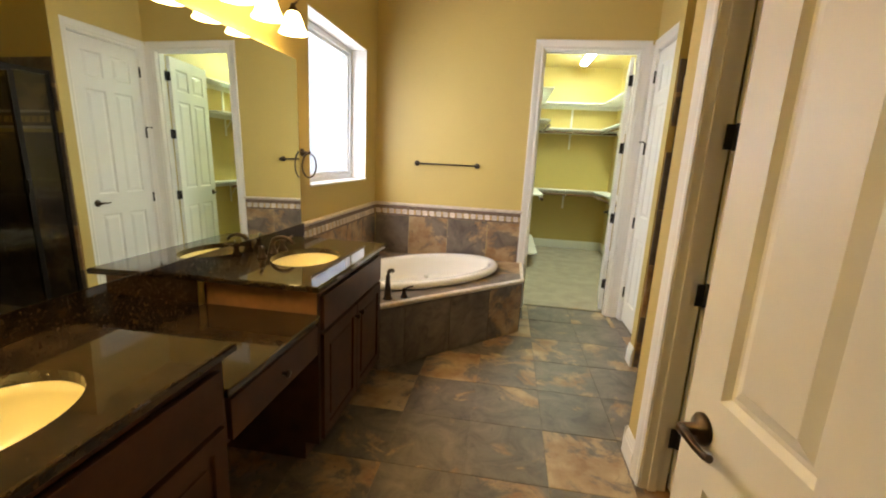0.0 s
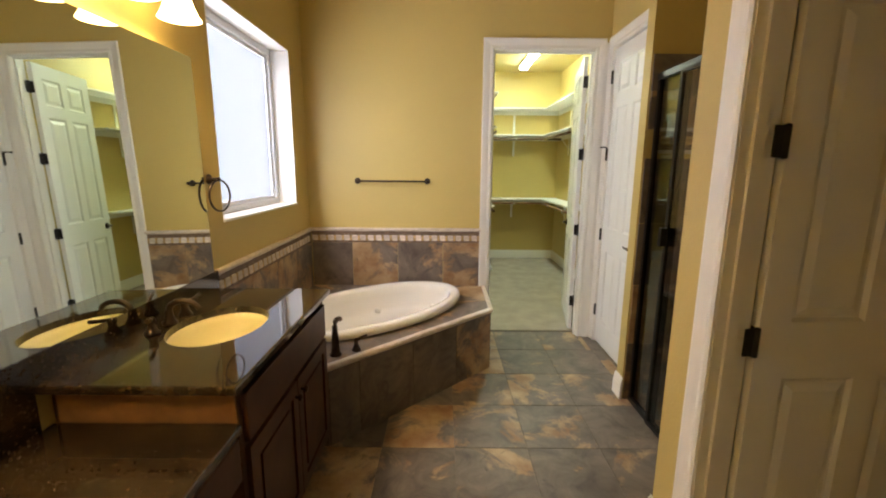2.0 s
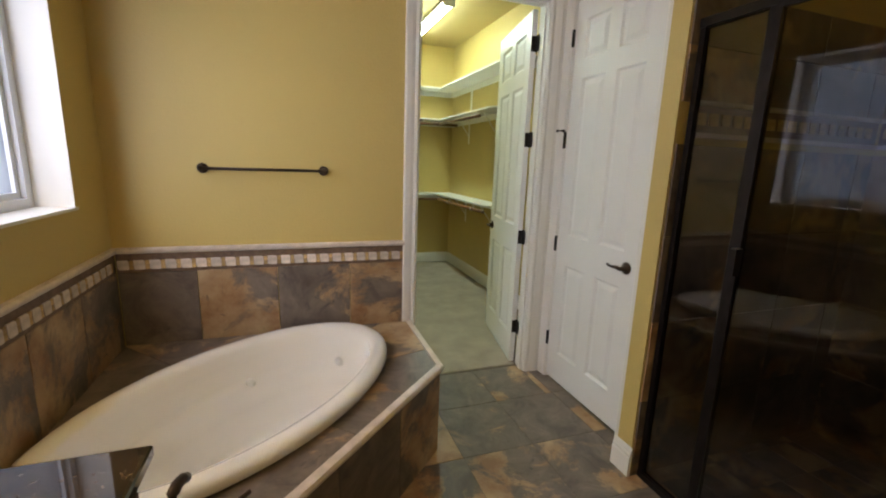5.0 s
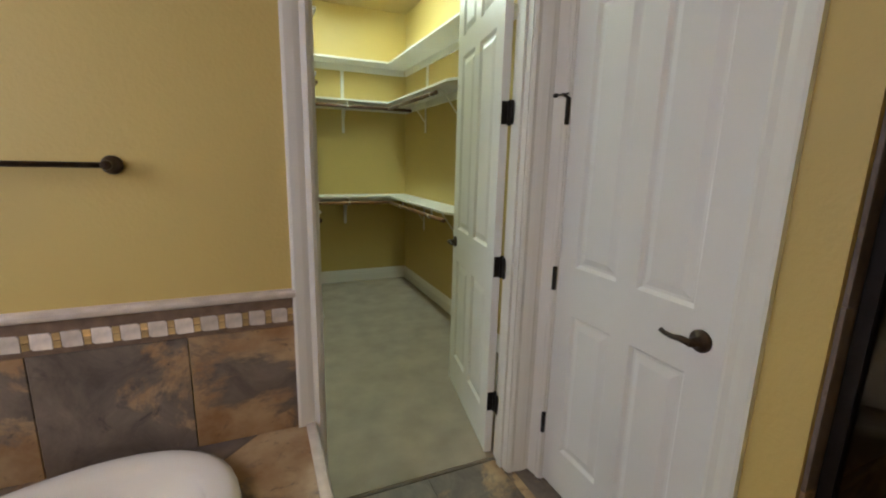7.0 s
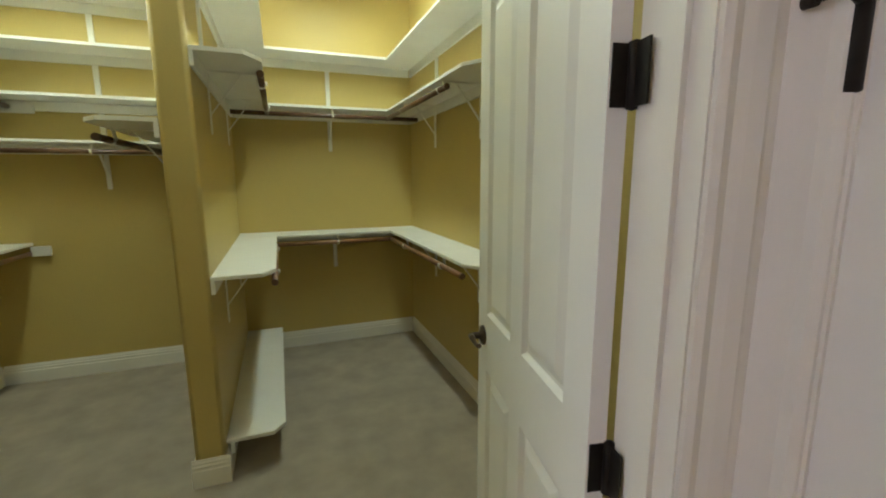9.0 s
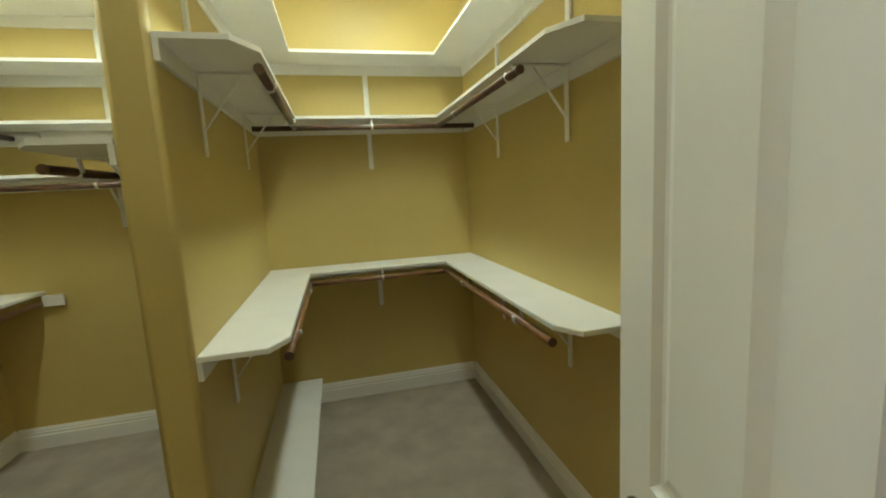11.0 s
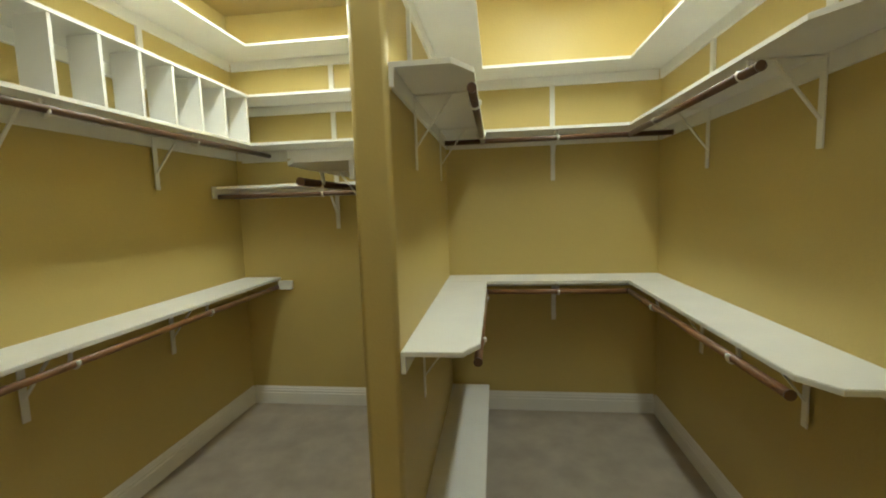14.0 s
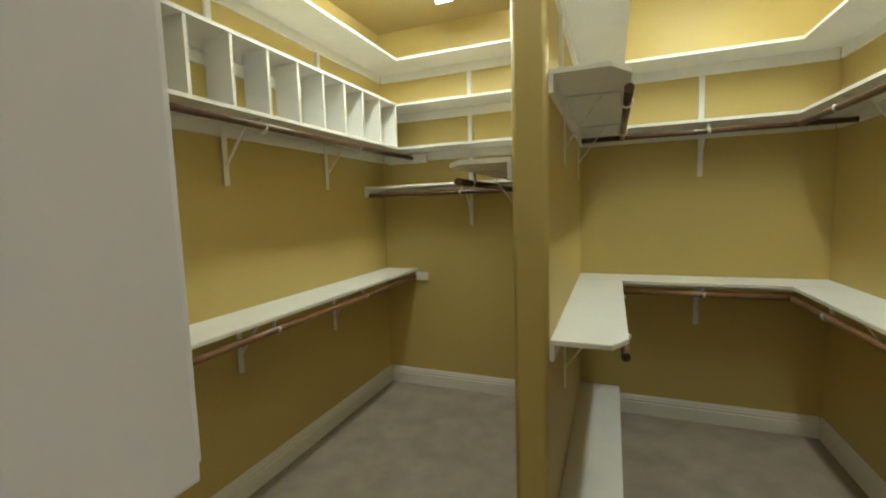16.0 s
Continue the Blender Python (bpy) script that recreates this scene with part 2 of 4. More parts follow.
clear = glassy("shower_glass", (0.58, 0.56, 0.53), 0.0, 1.5)

# ---- floors, ceilings, walls ----
floor = solid("floor", bx(-1.36, -1.6, -0.12, 2.66, 4.60, -0.0025), grout, "dark grout bed of the bathroom tile floor", "floor", "structure")
solid("floor_carpet", bx(-1.42, 4.60, -0.12, 1.97, 8.1, 0.010), carpet_m, "beige cut-pile carpet covering the closet floor", "carpet", "structure")
solid("threshold", bx(OX0 + 0.019, 4.588, -0.01, OX1 - 0.019, 4.600, 0.004, bevel=0.002), grout, "thin grout-coloured strip between tile and carpet", "threshold", "structure")
solid("ceiling_bath", bx(-1.36, -1.6, H, 2.66, YC, H + 0.1), ceil_paint, "plain tan painted bathroom ceiling", "ceiling", "structure")
solid("ceiling_closet", bx(-1.42, YC, H + 0.002, 1.97, 8.1, H + 0.1), ceil_paint, "plain tan painted closet ceiling", "ceiling", "structure")


def wall(name, *boxes, label="tan orange-peel painted wall"):
    bm = bmesh.new()
    for b in boxes:
        box(bm, *b)
    return solid(name, bm, paint, label, "wall", "structure")


wall("wall_window", (-1.43, -1.6, 0, XL, WY0, H), (-1.43, WY0, 0, XL, WY1, WZ0), (-1.43, WY0, WZ1, XL, WY1, H), (-1.43, WY1, 0, XL, YF, H),
     label="tan painted wall with a window opening over the tub")
wall("wall_far", (-1.36, YF, 0, OX0, YC, H), (OX0, YF, DH, OX1, YC, H), (OX1, YF, 0, 2.66, YC, H), label="tan painted wall with the closet doorway")
wall("wall_toilet", (XT, 4.41, 0, 1.46, YF, H), (XT, 3.648, DH, 1.46, 4.41, H), (XT, 3.48, 0, 1.46, 3.648, H), (1.46, 3.648, 0, 1.50, 4.41, DH), label="tan painted wall round the toilet room door")
wall("wall_stub", (1.18, 3.385, 0, 2.66, 3.48, H), label="short tan painted wall end beside the shower")
wall("wall_shower_back", (2.54, 2.32, 0, 2.66, 3.385, H))
wall("wall_shower_near", (XE, 2.20, 0, 2.66, 2.32, H), label="tan painted wall between shower and side room")
wall("wall_side", (XE, 2.08, 0, 0.985, 2.20, H), (XE, 1.215, DH, 0.985, 2.08, H), (XE, 0.21, 0, 0.985, 1.215, H), label="tan painted wall with a side doorway")
wall("wall_side_room", (2.0, 0.2, 0, 2.1, 2.2, H), (0.985, 0.2, 0, 2.0, 0.3, H), label="plain tan wall closing the side room")
wall("wall_entry", (XL, 0.21, 0, -0.20, 0.33, H), (-0.20, 0.21, DH, 0.69, 0.33, H), (0.69, 0.21, 0, XE, 0.33, H), label="tan painted wall with the entry doorway")
wall("wall_behind", (XL, -1.6, 0, 2.66, -1.5, H), (1.6, -1.5, 0, 1.7, 0.21, H), label="plain tan wall closing the room behind")
wall("wall_closet_left", (-1.42, YC, 0, CXL, 8.1, H))
wall("wall_closet_right", (CXR, YC, 0, 1.97, 8.1, H))
wall("wall_closet_back", (CXL, CYB, 0, CXR, 8.1, H))
ROUND = 0.02
arc = [radians(90 * k / 6) for k in range(7)]
bm = prism(bmesh.new(), [(PX0, CYB)] + [(PX0 + ROUND * (1 - math.cos(a)), PY + ROUND * (1 - math.sin(a))) for a in arc]
           + [(PX1 - ROUND * (1 - math.sin(a)), PY + ROUND * (1 - math.cos(a))) for a in arc] + [(PX1, CYB)], 0, H)
for f in bm.faces:
    f.smooth = abs(f.normal.z) < 0.5 and f.calc_area() < 0.1
solid("wall_divider", bm, paint, "tan painted divider wall with rounded corners in the closet", "wall", "structure")

BASE = [(0, 0), (0.016, 0), (0.016, 0.098), (0.012, 0.104), (0.012, 0.114), (0.014, 0.118), (0.009, 0.128), (0.009, 0.136), (0.004, 0.146), (0.003, 0.153), (0, 0.153)]


def baseboard(a, b, out):
    bm = extrude_profile(bmesh.new(), BASE, (*a, 0.0), (*b, 0.0), (*out, 0))
    return solid("baseboard", bm, trim_m, "white moulded wooden baseboard along the wall", "baseboard", "structure")


for a, b, o in (((CXL, YC), (CXL, CYB), (1, 0)), ((CXL + 0.016, CYB), (PX0 - 0.016, CYB), (0, -1)), ((PX1 + 0.016, CYB), (CXR - 0.016, CYB), (0, -1)),
                ((CXR, YC), (CXR, CYB), (-1, 0)), ((PX1, PY), (PX1, CYB), (1, 0)), ((PX0, PY), (PX0, CYB), (-1, 0)), ((PX0 - 0.016, PY), (PX1 + 0.016, PY), (0, -1)),
                ((1.18, 3.375), (1.18, 3.496), (-1, 0)), ((1.18, 3.48), (1.335, 3.48), (0, 1)), ((XE, 2.17), (XE, 2.335), (-1, 0)), ((XE - 0.016, 2.32), (1.21, 2.32), (0, 1)),
                ((XE, 0.33), (XE, 1.11), (-1, 0))):
    baseboard(a, b, o)

# ---- casings and jambs ----
CAS = [(0.0, 0.0), (0.0, 0.008), (0.012, 0.014), (0.03, 0.011), (0.05, 0.016), (0.078, 0.02), (0.088, 0.018), (0.088, 0.0)]


def casing(name, origin, along, out, w, h, label):
    """Three moulded casing boards round an opening: origin at its foot, along its width, out from the wall."""
    w, h = w - 0.026, h - 0.013
    o, a, u = Vector(origin) + Vector(along) * 0.013, Vector(along), Vector(out)
    bm = bmesh.new()
    # outline of the opening, mitred corners
    path = [(0, 0), (0, h), (w, h), (w, 0)]
    outs = [(-1, 0), (-1, 1), (1, 1), (1, 0)]
    rings = []
    for (px, pz), (dx, dz) in zip(path, outs):
        rings.append([bm.verts.new(o + a * (px + dx * p) + Vector((0, 0, pz + dz * p)) + u * q) for p, q in CAS])
    n = len(CAS)
    for r0, r1 in zip(rings, rings[1:]):
        for i in range(n):
            bm.faces.new((r0[i], r0[(i + 1) % n], r1[(i + 1) % n], r1[i]))
    bm.faces.new(rings[0])
    bm.faces.new(rings[-1][::-1])
    return solid(name, bm, trim_m, label, "door casing", "structure")


def jamb(name, origin, along, depth, w, h, stop, label):
    o, a, d = Vector(origin), Vector(along), Vector(depth)
    dl = d.length
    m = Matrix.Identity(4)
    m.col[0][:3], m.col[1][:3], m.col[3][:3] = a, d / dl, o
    t, s = 0.018, 0.012
    y0, y1 = stop
    j = thing(name, label, "door jamb", kind="structure")
    for n, a in (("side_board", (0, 0, 0, t, dl, h)), ("side_board", (w - t, 0, 0, w, dl, h)), ("head_board", (t, 0, h - t, w - t, dl, h)),
                 ("stop", (t, y0, 0, t + s, y1, h - t - s)), ("stop", (w - t - s, y0, 0, w - t, y1, h - t - s)), ("stop", (t, y0, h - t - s, w - t, y1, h - t))):
        part(n, box(bmesh.new(), *a, m), trim_m, j)
    return j


casing("casing_closet", (OX0, YF, 0), (1, 0, 0), (0, -1, 0), OX1 - OX0, DH, "white moulded casing round the closet doorway")
casing("casing_closet_inside", (OX0, YC, 0), (1, 0, 0), (0, 1, 0), OX1 - OX0, DH, "white moulded casing on the closet side")
jamb("jamb_closet", (OX0, YF, 0), (1, 0, 0), (0, YC - YF, 0), OX1 - OX0, DH, (0.035, 0.07), "white painted closet door jamb")
casing("casing_toilet", (XT, 3.648, 0), (0, 1, 0), (-1, 0, 0), 0.762, DH, "white moulded casing round the toilet room door")
jamb("jamb_toilet", (XT, 3.648, 0), (0, 1, 0), (0.12, 0, 0), 0.762, DH, (0.05, 0.08), "white painted toilet room door jamb")
casing("casing_side", (XE, 1.215, 0), (0, 1, 0), (-1, 0, 0), 0.865, DH, "white moulded casing round the side doorway")
jamb("jamb_side", (XE, 1.215, 0), (0, 1, 0), (0.115, 0, 0), 0.865, DH, (0.035, 0.07), "white painted side doorway jamb")
jamb("jamb_entry", (-0.20, 0.21, 0), (1, 0, 0), (0, 0.12, 0), 0.89, DH, (0.03, 0.07), "white painted entry doorway jamb")

solid("trim", bx(1.302, 4.472, 0, 1.338, 4.4895, 2.55), trim_m, "white painted corner trim strip between two casings", "trim", "structure")

# ---- doors ----
DW, DT, DHH = 0.762, 0.036, 2.463


def panel_faces(bm, w, h, y, s):
    """The moulded face of a six-panel door: stiles, rails, sunk bevels and raised fields. s: side (-1 front)."""
    st, mid = 0.105, 0.09
    cols = ((st, w / 2 - mid / 2), (w / 2 + mid / 2, w - st))
    rows = ((0.20, 0.83), (1.03, 2.005), (2.115, 2.345))
    xs = sorted({0, w, *[c for q in cols for c in q]})
    zs = sorted({0, h, *[c for q in rows for c in q]})
    for x0, x1 in zip(xs, xs[1:]):
        for z0, z1 in zip(zs, zs[1:]):
            if (x0, x1) in cols and (z0, z1) in rows:
                rings = [[(x0 + k, z0 + k), (x1 - k, z0 + k), (x1 - k, z1 - k), (x0 + k, z1 - k)] for k in (0, 0.012, 0.022, 0.048)]
                deep = (0, 0.012, 0.012, 0.002)
                v = [[bm.verts.new((x, y - s * d, z)) for x, z in r] for r, d in zip(rings, deep)]
                for a, b in zip(v, v[1:]):
                    for i in range(4):
                        bm.faces.new((a[i], a[(i + 1) % 4], b[(i + 1) % 4], b[i]))
                bm.faces.new(v[-1])
            else:
                bm.faces.new([bm.verts.new(p) for p in ((x0, y, z0), (x1, y, z0), (x1, y, z1), (x0, y, z1))])


def slab(w):
    """A six-panel slab: x from the hinge edge, y from its front face, which looks to -y."""
    bm = bmesh.new()
    panel_faces(bm, w, DHH, 0, -1)
    panel_faces(bm, w, DHH, DT, 1)
    for q in (((0, 0, 0), (0, DT, 0), (0, DT, DHH), (0, 0, DHH)), ((w, 0, 0), (w, DT, 0), (w, DT, DHH), (w, 0, DHH)),
              ((0, 0, DHH), (w, 0, DHH), (w, DT, DHH), (0, DT, DHH)), ((0, 0, 0), (w, 0, 0), (w, DT, 0), (0, DT, 0))):
        bm.faces.new([bm.verts.new(p) for p in q])
    bmesh.ops.remove_doubles(bm, verts=bm.verts[:], dist=1e-5)
    return bm


def lever(bm, x, z, y, s, point):
    """Round rose, neck and a curved lever on the face at y; s: side it sticks out to; point: which way the lever goes."""
    m = Matrix.Translation((x, y, z)) @ Matrix.Rotation(radians(90 * (1 if s < 0 else -1)), 4, "X")
    lathe(bm, [(0.001, 0.0), (0.034, 0.0), (0.034, 0.006), (0.028, 0.012), (0.013, 0.016), (0.011, 0.05), (0.001, 0.052)], 20, m)
    p = [(x, y + s * 0.045, z), (x + point * 0.03, y + s * 0.048, z + 0.003), (x + point * 0.06, y + s * 0.046, z - 0.002), (x + point * 0.088, y + s * 0.044, z - 0.001), (x + point * 0.102, y + s * 0.043, z + 0.004)]
    tube(bm, p, 0.008, 10, [0.011, 0.010, 0.008, 0.007, 0.008])


def door(name, at, label, knob_z=0.945, hinge_z=(0.28, 0.96, 1.64, 2.255), knuckle=0.0, stop_pin=False, leaf=False, w=DW):
    d = thing(name, label, "door", at=at, kind="structure")
    s = part("door_slab", slab(w), door_m, d)
    for side, y in ((-1, 0.0), (1, DT)):
        bm = bmesh.new()
        lever(bm, w - 0.07, knob_z, y, side, -1)
        part("door_handle", bm, bronze, d, "dark bronze lever handle on a round rose")
    part("latch_plate", bx(w - 0.0005, 0.007, knob_z - 0.03, w + 0.0015, DT - 0.007, knob_z + 0.03), black_m, d)
    for z in hinge_z:
        bm = lathe(bmesh.new(), [(0.001, -0.053), (0.0105, -0.050), (0.0105, 0.050), (0.001, 0.054)], 10, Matrix.Translation((-0.005, knuckle, z)))
        if leaf:
            box(bm, -0.0025, 0.002, z - 0.048, 0.0005, DT - 0.004, z + 0.048)
            box(bm, -0.045, knuckle - 0.001 if knuckle else -0.002, z - 0.048, -0.004, knuckle + 0.003 if knuckle else 0.002, z + 0.048)
        part("hinge", bm, black_m, d, "black butt hinge")
    if stop_pin:
        bm = tube(bmesh.new(), [(-0.04, knuckle - 0.035, hinge_z[2] + 0.06), (0.03, knuckle - 0.03, hinge_z[2] + 0.06)], 0.004, 8)
        tube(bm, [(-0.05, knuckle - 0.035, hinge_z[2] + 0.06), (-0.035, knuckle - 0.035, hinge_z[2] + 0.06)], 0.008, 10)
        tube(bm, [(-0.005, knuckle, hinge_z[2] + 0.05), (-0.005, knuckle - 0.032, hinge_z[2] + 0.062)], 0.006, 8)
        part("door_stop", bm, black_m, d, "black hinge-pin door stop")
    return d


# toilet room door, closed: hinge edge at far end, face to the bathroom
toilet_door = door("door_1", pose(XT + 0.008, 4.396, 0.015, 0, 0, -90), "white six-panel door, closed, in the toilet room doorway", stop_pin=True, knuckle=-0.011, w=0.725)
# closet door, open into the closet
closet_door = door("door_2", pose(1.205, 4.626, 0.02, 0, 0, 78.7), "white six-panel door standing open into the closet", knuckle=-0.004, leaf=True, w=0.79)
# side room door, open away from the bathroom
side_door = door("door_3", pose(1.0, 2.042, 0.015, 0, 0, 2), "white six-panel door standing open into the side room", knuckle=0.0, leaf=True, hinge_z=(0.28, 0.96, 1.605, 2.255), w=0.80)
# entry door, open along the side wall
entry_door = door("door_4", pose(0.683, 0.365, 0.015, 0, 0, 95.5), "white six-panel entry door standing open into the bathroom", knuckle=DT)

# ---- window ----
win = thing("window_1", "frosted fixed window in a white vinyl frame over the tub", "window", kind="structure")
bm = bmesh.new()
for a in ((-1.415, WY0, WZ0, -1.355, WY0 + 0.05, WZ1), (-1.415, WY1 - 0.05, WZ0, -1.355, WY1, WZ1), (-1.415, WY0 + 0.05, WZ0, -1.355, WY1 - 0.05, WZ0 + 0.05), (-1.415, WY0 + 0.05, WZ1 - 0.05, -1.355, WY1 - 0.05, WZ1)):
    box(bm, *a)
part("window_frame", bm, vinyl, win)
bm = bmesh.new()
for a in ((-1.405, WY0 + 0.05, WZ0 + 0.05, -1.375, WY0 + 0.075, WZ1 - 0.05), (-1.405, WY1 - 0.075, WZ0 + 0.05, -1.375, WY1 - 0.05, WZ1 - 0.05), (-1.405, WY0 + 0.075, WZ0 + 0.05, -1.375, WY1 - 0.075, WZ0 + 0.075), (-1.405, WY0 + 0.075, WZ1 - 0.075, -1.375, WY1 - 0.075, WZ1 - 0.05)):
    box(bm, *a)
part("sash", bm, vinyl, win)
pane = part("pane", bx(-1.394, WY0 + 0.07, WZ0 + 0.07, -1.388, WY1 - 0.07, WZ1 - 0.07), frost, win, "frosted glass pane")
pane.visible_shadow = False
part("window_sill", bx(-1.355, WY0, WZ0 - 0.001, XL + 0.012, WY1, WZ0 + 0.012, bevel=0.003), trim_m, win)
bm = bmesh.new()
for a in ((-1.355, WY0, WZ0 + 0.012, XL + 0.001, WY0 + 0.006, WZ1), (-1.355, WY1 - 0.006, WZ0 + 0.012, XL + 0.001, WY1, WZ1), (-1.355, WY0 + 0.006, WZ1 - 0.006, XL + 0.001, WY1 - 0.006, WZ1)):
    box(bm, *a)
part("reveal", bm, trim_m, win)
bm = bmesh.new()
bm.faces.new([bm.verts.new(p) for p in ((-1.75, 1.8, 0.5), (-1.75, 5.4, 0.5), (-1.75, 5.4, 4.2), (-1.75, 1.8, 4.2))])
solid("backdrop", bm, sky_m, "plain bright daylight outside the window", "backdrop", "structure")

# ---- vanity ----
TOP = 0.915


def cabinet(name, y0, y1, top, label, knee=False):
    c = thing(name, label, "cabinet", "vanity cabinets")
    xf, xb = -0.66, XL + 0.002
    if knee:
        part("drawer_box", bx(xb, y0, top - 0.17, xf - 0.012, y1, top), wood, c)
        d = part("drawer", bx(xf - 0.012, y0 + 0.02, top - 0.155, xf + 0.008, y1 - 0.02, top - 0.015, bevel=0.004), wood, c)
        part("knob", lathe(bmesh.new(), [(0.001, 0), (0.008, 0.002), (0.006, 0.012), (0.016, 0.02), (0.014, 0.028), (0.001, 0.031)], 14, Matrix.Translation((xf + 0.008, (y0 + y1) / 2, top - 0.085)) @ Matrix.Rotation(radians(90), 4, "Y")), bronze, d)
        return c
    bm = bx(xb, y0, 0.10, xf - 0.012, y1, 0.69)
    box(bm, xb, y0, 0.69, xf - 0.012, y0 + 0.02, top), box(bm, xb, y1 - 0.02, 0.69, xf - 0.012, y1, top)
    box(bm, xb, y0 + 0.01, 0, xf - 0.075, y1 - 0.01, 0.10)
    part("body", bm, wood, c)
    # face frame proud of the carcass
    bm = bmesh.new()
    for a in ((y0, y0 + 0.04, 0.10, top), (y1 - 0.04, y1, 0.10, top), (y0 + 0.04, y1 - 0.04, 0.10, 0.14), (y0 + 0.04, y1 - 0.04, top - 0.035, top), (y0 + 0.04, y1 - 0.04, top - 0.235, top - 0.205)):
        box(bm, xf - 0.012, a[0], a[2], xf, a[1], a[3])
    part("face_frame", bm, wood, c)
    part("drawer_front", bx(xf, y0 + 0.025, top - 0.205, xf + 0.018, y1 - 0.025, top - 0.04, bevel=0.005), wood, c)
    ym = (y0 + y1) / 2
    for ya, yb, ky in ((y0 + 0.025, ym - 0.003, ym - 0.035), (ym + 0.003, y1 - 0.025, ym + 0.035)):
        bm = bmesh.new()
        z0, z1, w = 0.115, top - 0.225, 0.055
        for a in ((ya, ya + w, z0, z1), (yb - w, yb, z0, z1), (ya + w, yb - w, z0, z0 + w), (ya + w, yb - w, z1 - w, z1)):
            box(bm, xf, a[0], a[2], xf + 0.018, a[1], a[3])
        d = part("cabinet_door", bm, wood, c)
        bm = bmesh.new()
        prism(bm, [(ya + w, z0 + w), (yb - w, z0 + w), (yb - w, z1 - w), (ya + w, z1 - w)], 0, 0.008, Matrix(((0, 0, 1, xf), (1, 0, 0, 0), (0, 1, 0, 0), (0, 0, 0, 1))))
        prism(bm, [(ya + w + 0.03, z0 + w + 0.03), (yb - w - 0.03, z0 + w + 0.03), (yb - w - 0.03, z1 - w - 0.03), (ya + w + 0.03, z1 - w - 0.03)], 0.008, 0.015, Matrix(((0, 0, 1, xf), (1, 0, 0, 0), (0, 1, 0, 0), (0, 0, 0, 1))))
        part("panel", bm, wood, d)
        part("knob", lathe(bmesh.new(), [(0.001, 0), (0.008, 0.002), (0.006, 0.012), (0.016, 0.02), (0.014, 0.028), (0.001, 0.031)], 14, Matrix.Translation((xf + 0.018, ky, z1 - 0.06)) @ Matrix.Rotation(radians(90), 4, "Y")), bronze, d)
    return c


cabinet("vanity_cabinet", 1.90, 2.835, TOP - 0.03, "dark-stained wooden sink cabinet with paired panel doors")
cabinet("vanity_cabinet", 0.34, 1.245, TOP - 0.03, "dark-stained wooden sink cabinet with paired panel doors")
cabinet("vanity_drawer_unit", 1.245, 1.90, 0.735, "dark-stained single drawer over an open knee space", True)
part("side_edge", bx(-1.2, 1.893, 0.765, -0.662, 1.8995, TOP - 0.03), wood_edge, bpy.data.objects["vanity_cabinet"], "light wooden cabinet side above the lower worktop")
part("side_panel", bx(-1.2, 1.252, 0.1, -0.675, 1.2455, 0.7), wood, bpy.data.objects["vanity_cabinet.001"])


def worktop(y0, y1, hole=None):
    x0, x1, z0, z1 = XL + 0.002, -0.625, TOP - 0.03, TOP
    bm = bmesh.new()
    if hole is None:
        return bx(x0, y0, z0, x1, y1, z1, bevel=0.008, seg=3)
    cx, cy, ax, ay = hole
    n = 48
    ring = [(cx + ax * math.cos(2 * math.pi * i / n), cy + ay * math.sin(2 * math.pi * i / n)) for i in range(n)]

    def rim(i):
        c, s = math.cos(2 * math.pi * i / n), math.sin(2 * math.pi * i / n)
        k = min((x1 - 0.008 - cx) / c if c > 1e-6 else (x0 - cx) / c if c < -1e-6 else 9, (y1 - 0.008 - cy) / s if s > 1e-6 else (y0 + 0.008 - cy) / s if s < -1e-6 else 9)
        return (cx + c * k, cy + s * k)

    corners = [(x1 - 0.008, y1 - 0.008), (x0, y1 - 0.008), (x0, y0 + 0.008), (x1 - 0.008, y0 + 0.008)]
    outer = [rim(i) for i in range(n)]
    for c in corners:
        j = min(range(n), key=lambda i: (outer[i][0] - c[0]) ** 2 + (outer[i][1] - c[1]) ** 2)
        outer[j] = c
    vt = [bm.verts.new((*p, z1)) for p in ring]
    vo = [bm.verts.new((*p, z1)) for p in outer]
    vb = [bm.verts.new((*p, z0)) for p in ring]
    vob = [bm.verts.new((*p, z0)) for p in outer]

    def lip(p, d):
        q = [p[0], p[1]]
        q[0] = q[0] + (d if abs(p[0] - (x1 - 0.008)) < 1e-4 else 0)
        q[1] = q[1] + (d if abs(p[1] - (y1 - 0.008)) < 1e-4 else 0) - (d if abs(p[1] - (y0 + 0.008)) < 1e-4 else 0)
        return q
    v2 = [bm.verts.new((*lip(p, 0.0055), z1 - 0.0025)) for p in outer]
    v3 = [bm.verts.new((*lip(p, 0.008), z1 - 0.008)) for p in outer]
    v4 = [bm.verts.new((*lip(p, 0.008), z0 + 0.004)) for p in outer]
    for a, b in ((vt, vo), (vo, v2), (v2, v3), (v3, v4), (v4, vob), (vob, vb), (vb, vt)):
        for i in range(n):
            bm.faces.new((a[i], a[(i + 1) % n], b[(i + 1) % n], b[i]))
    return bm


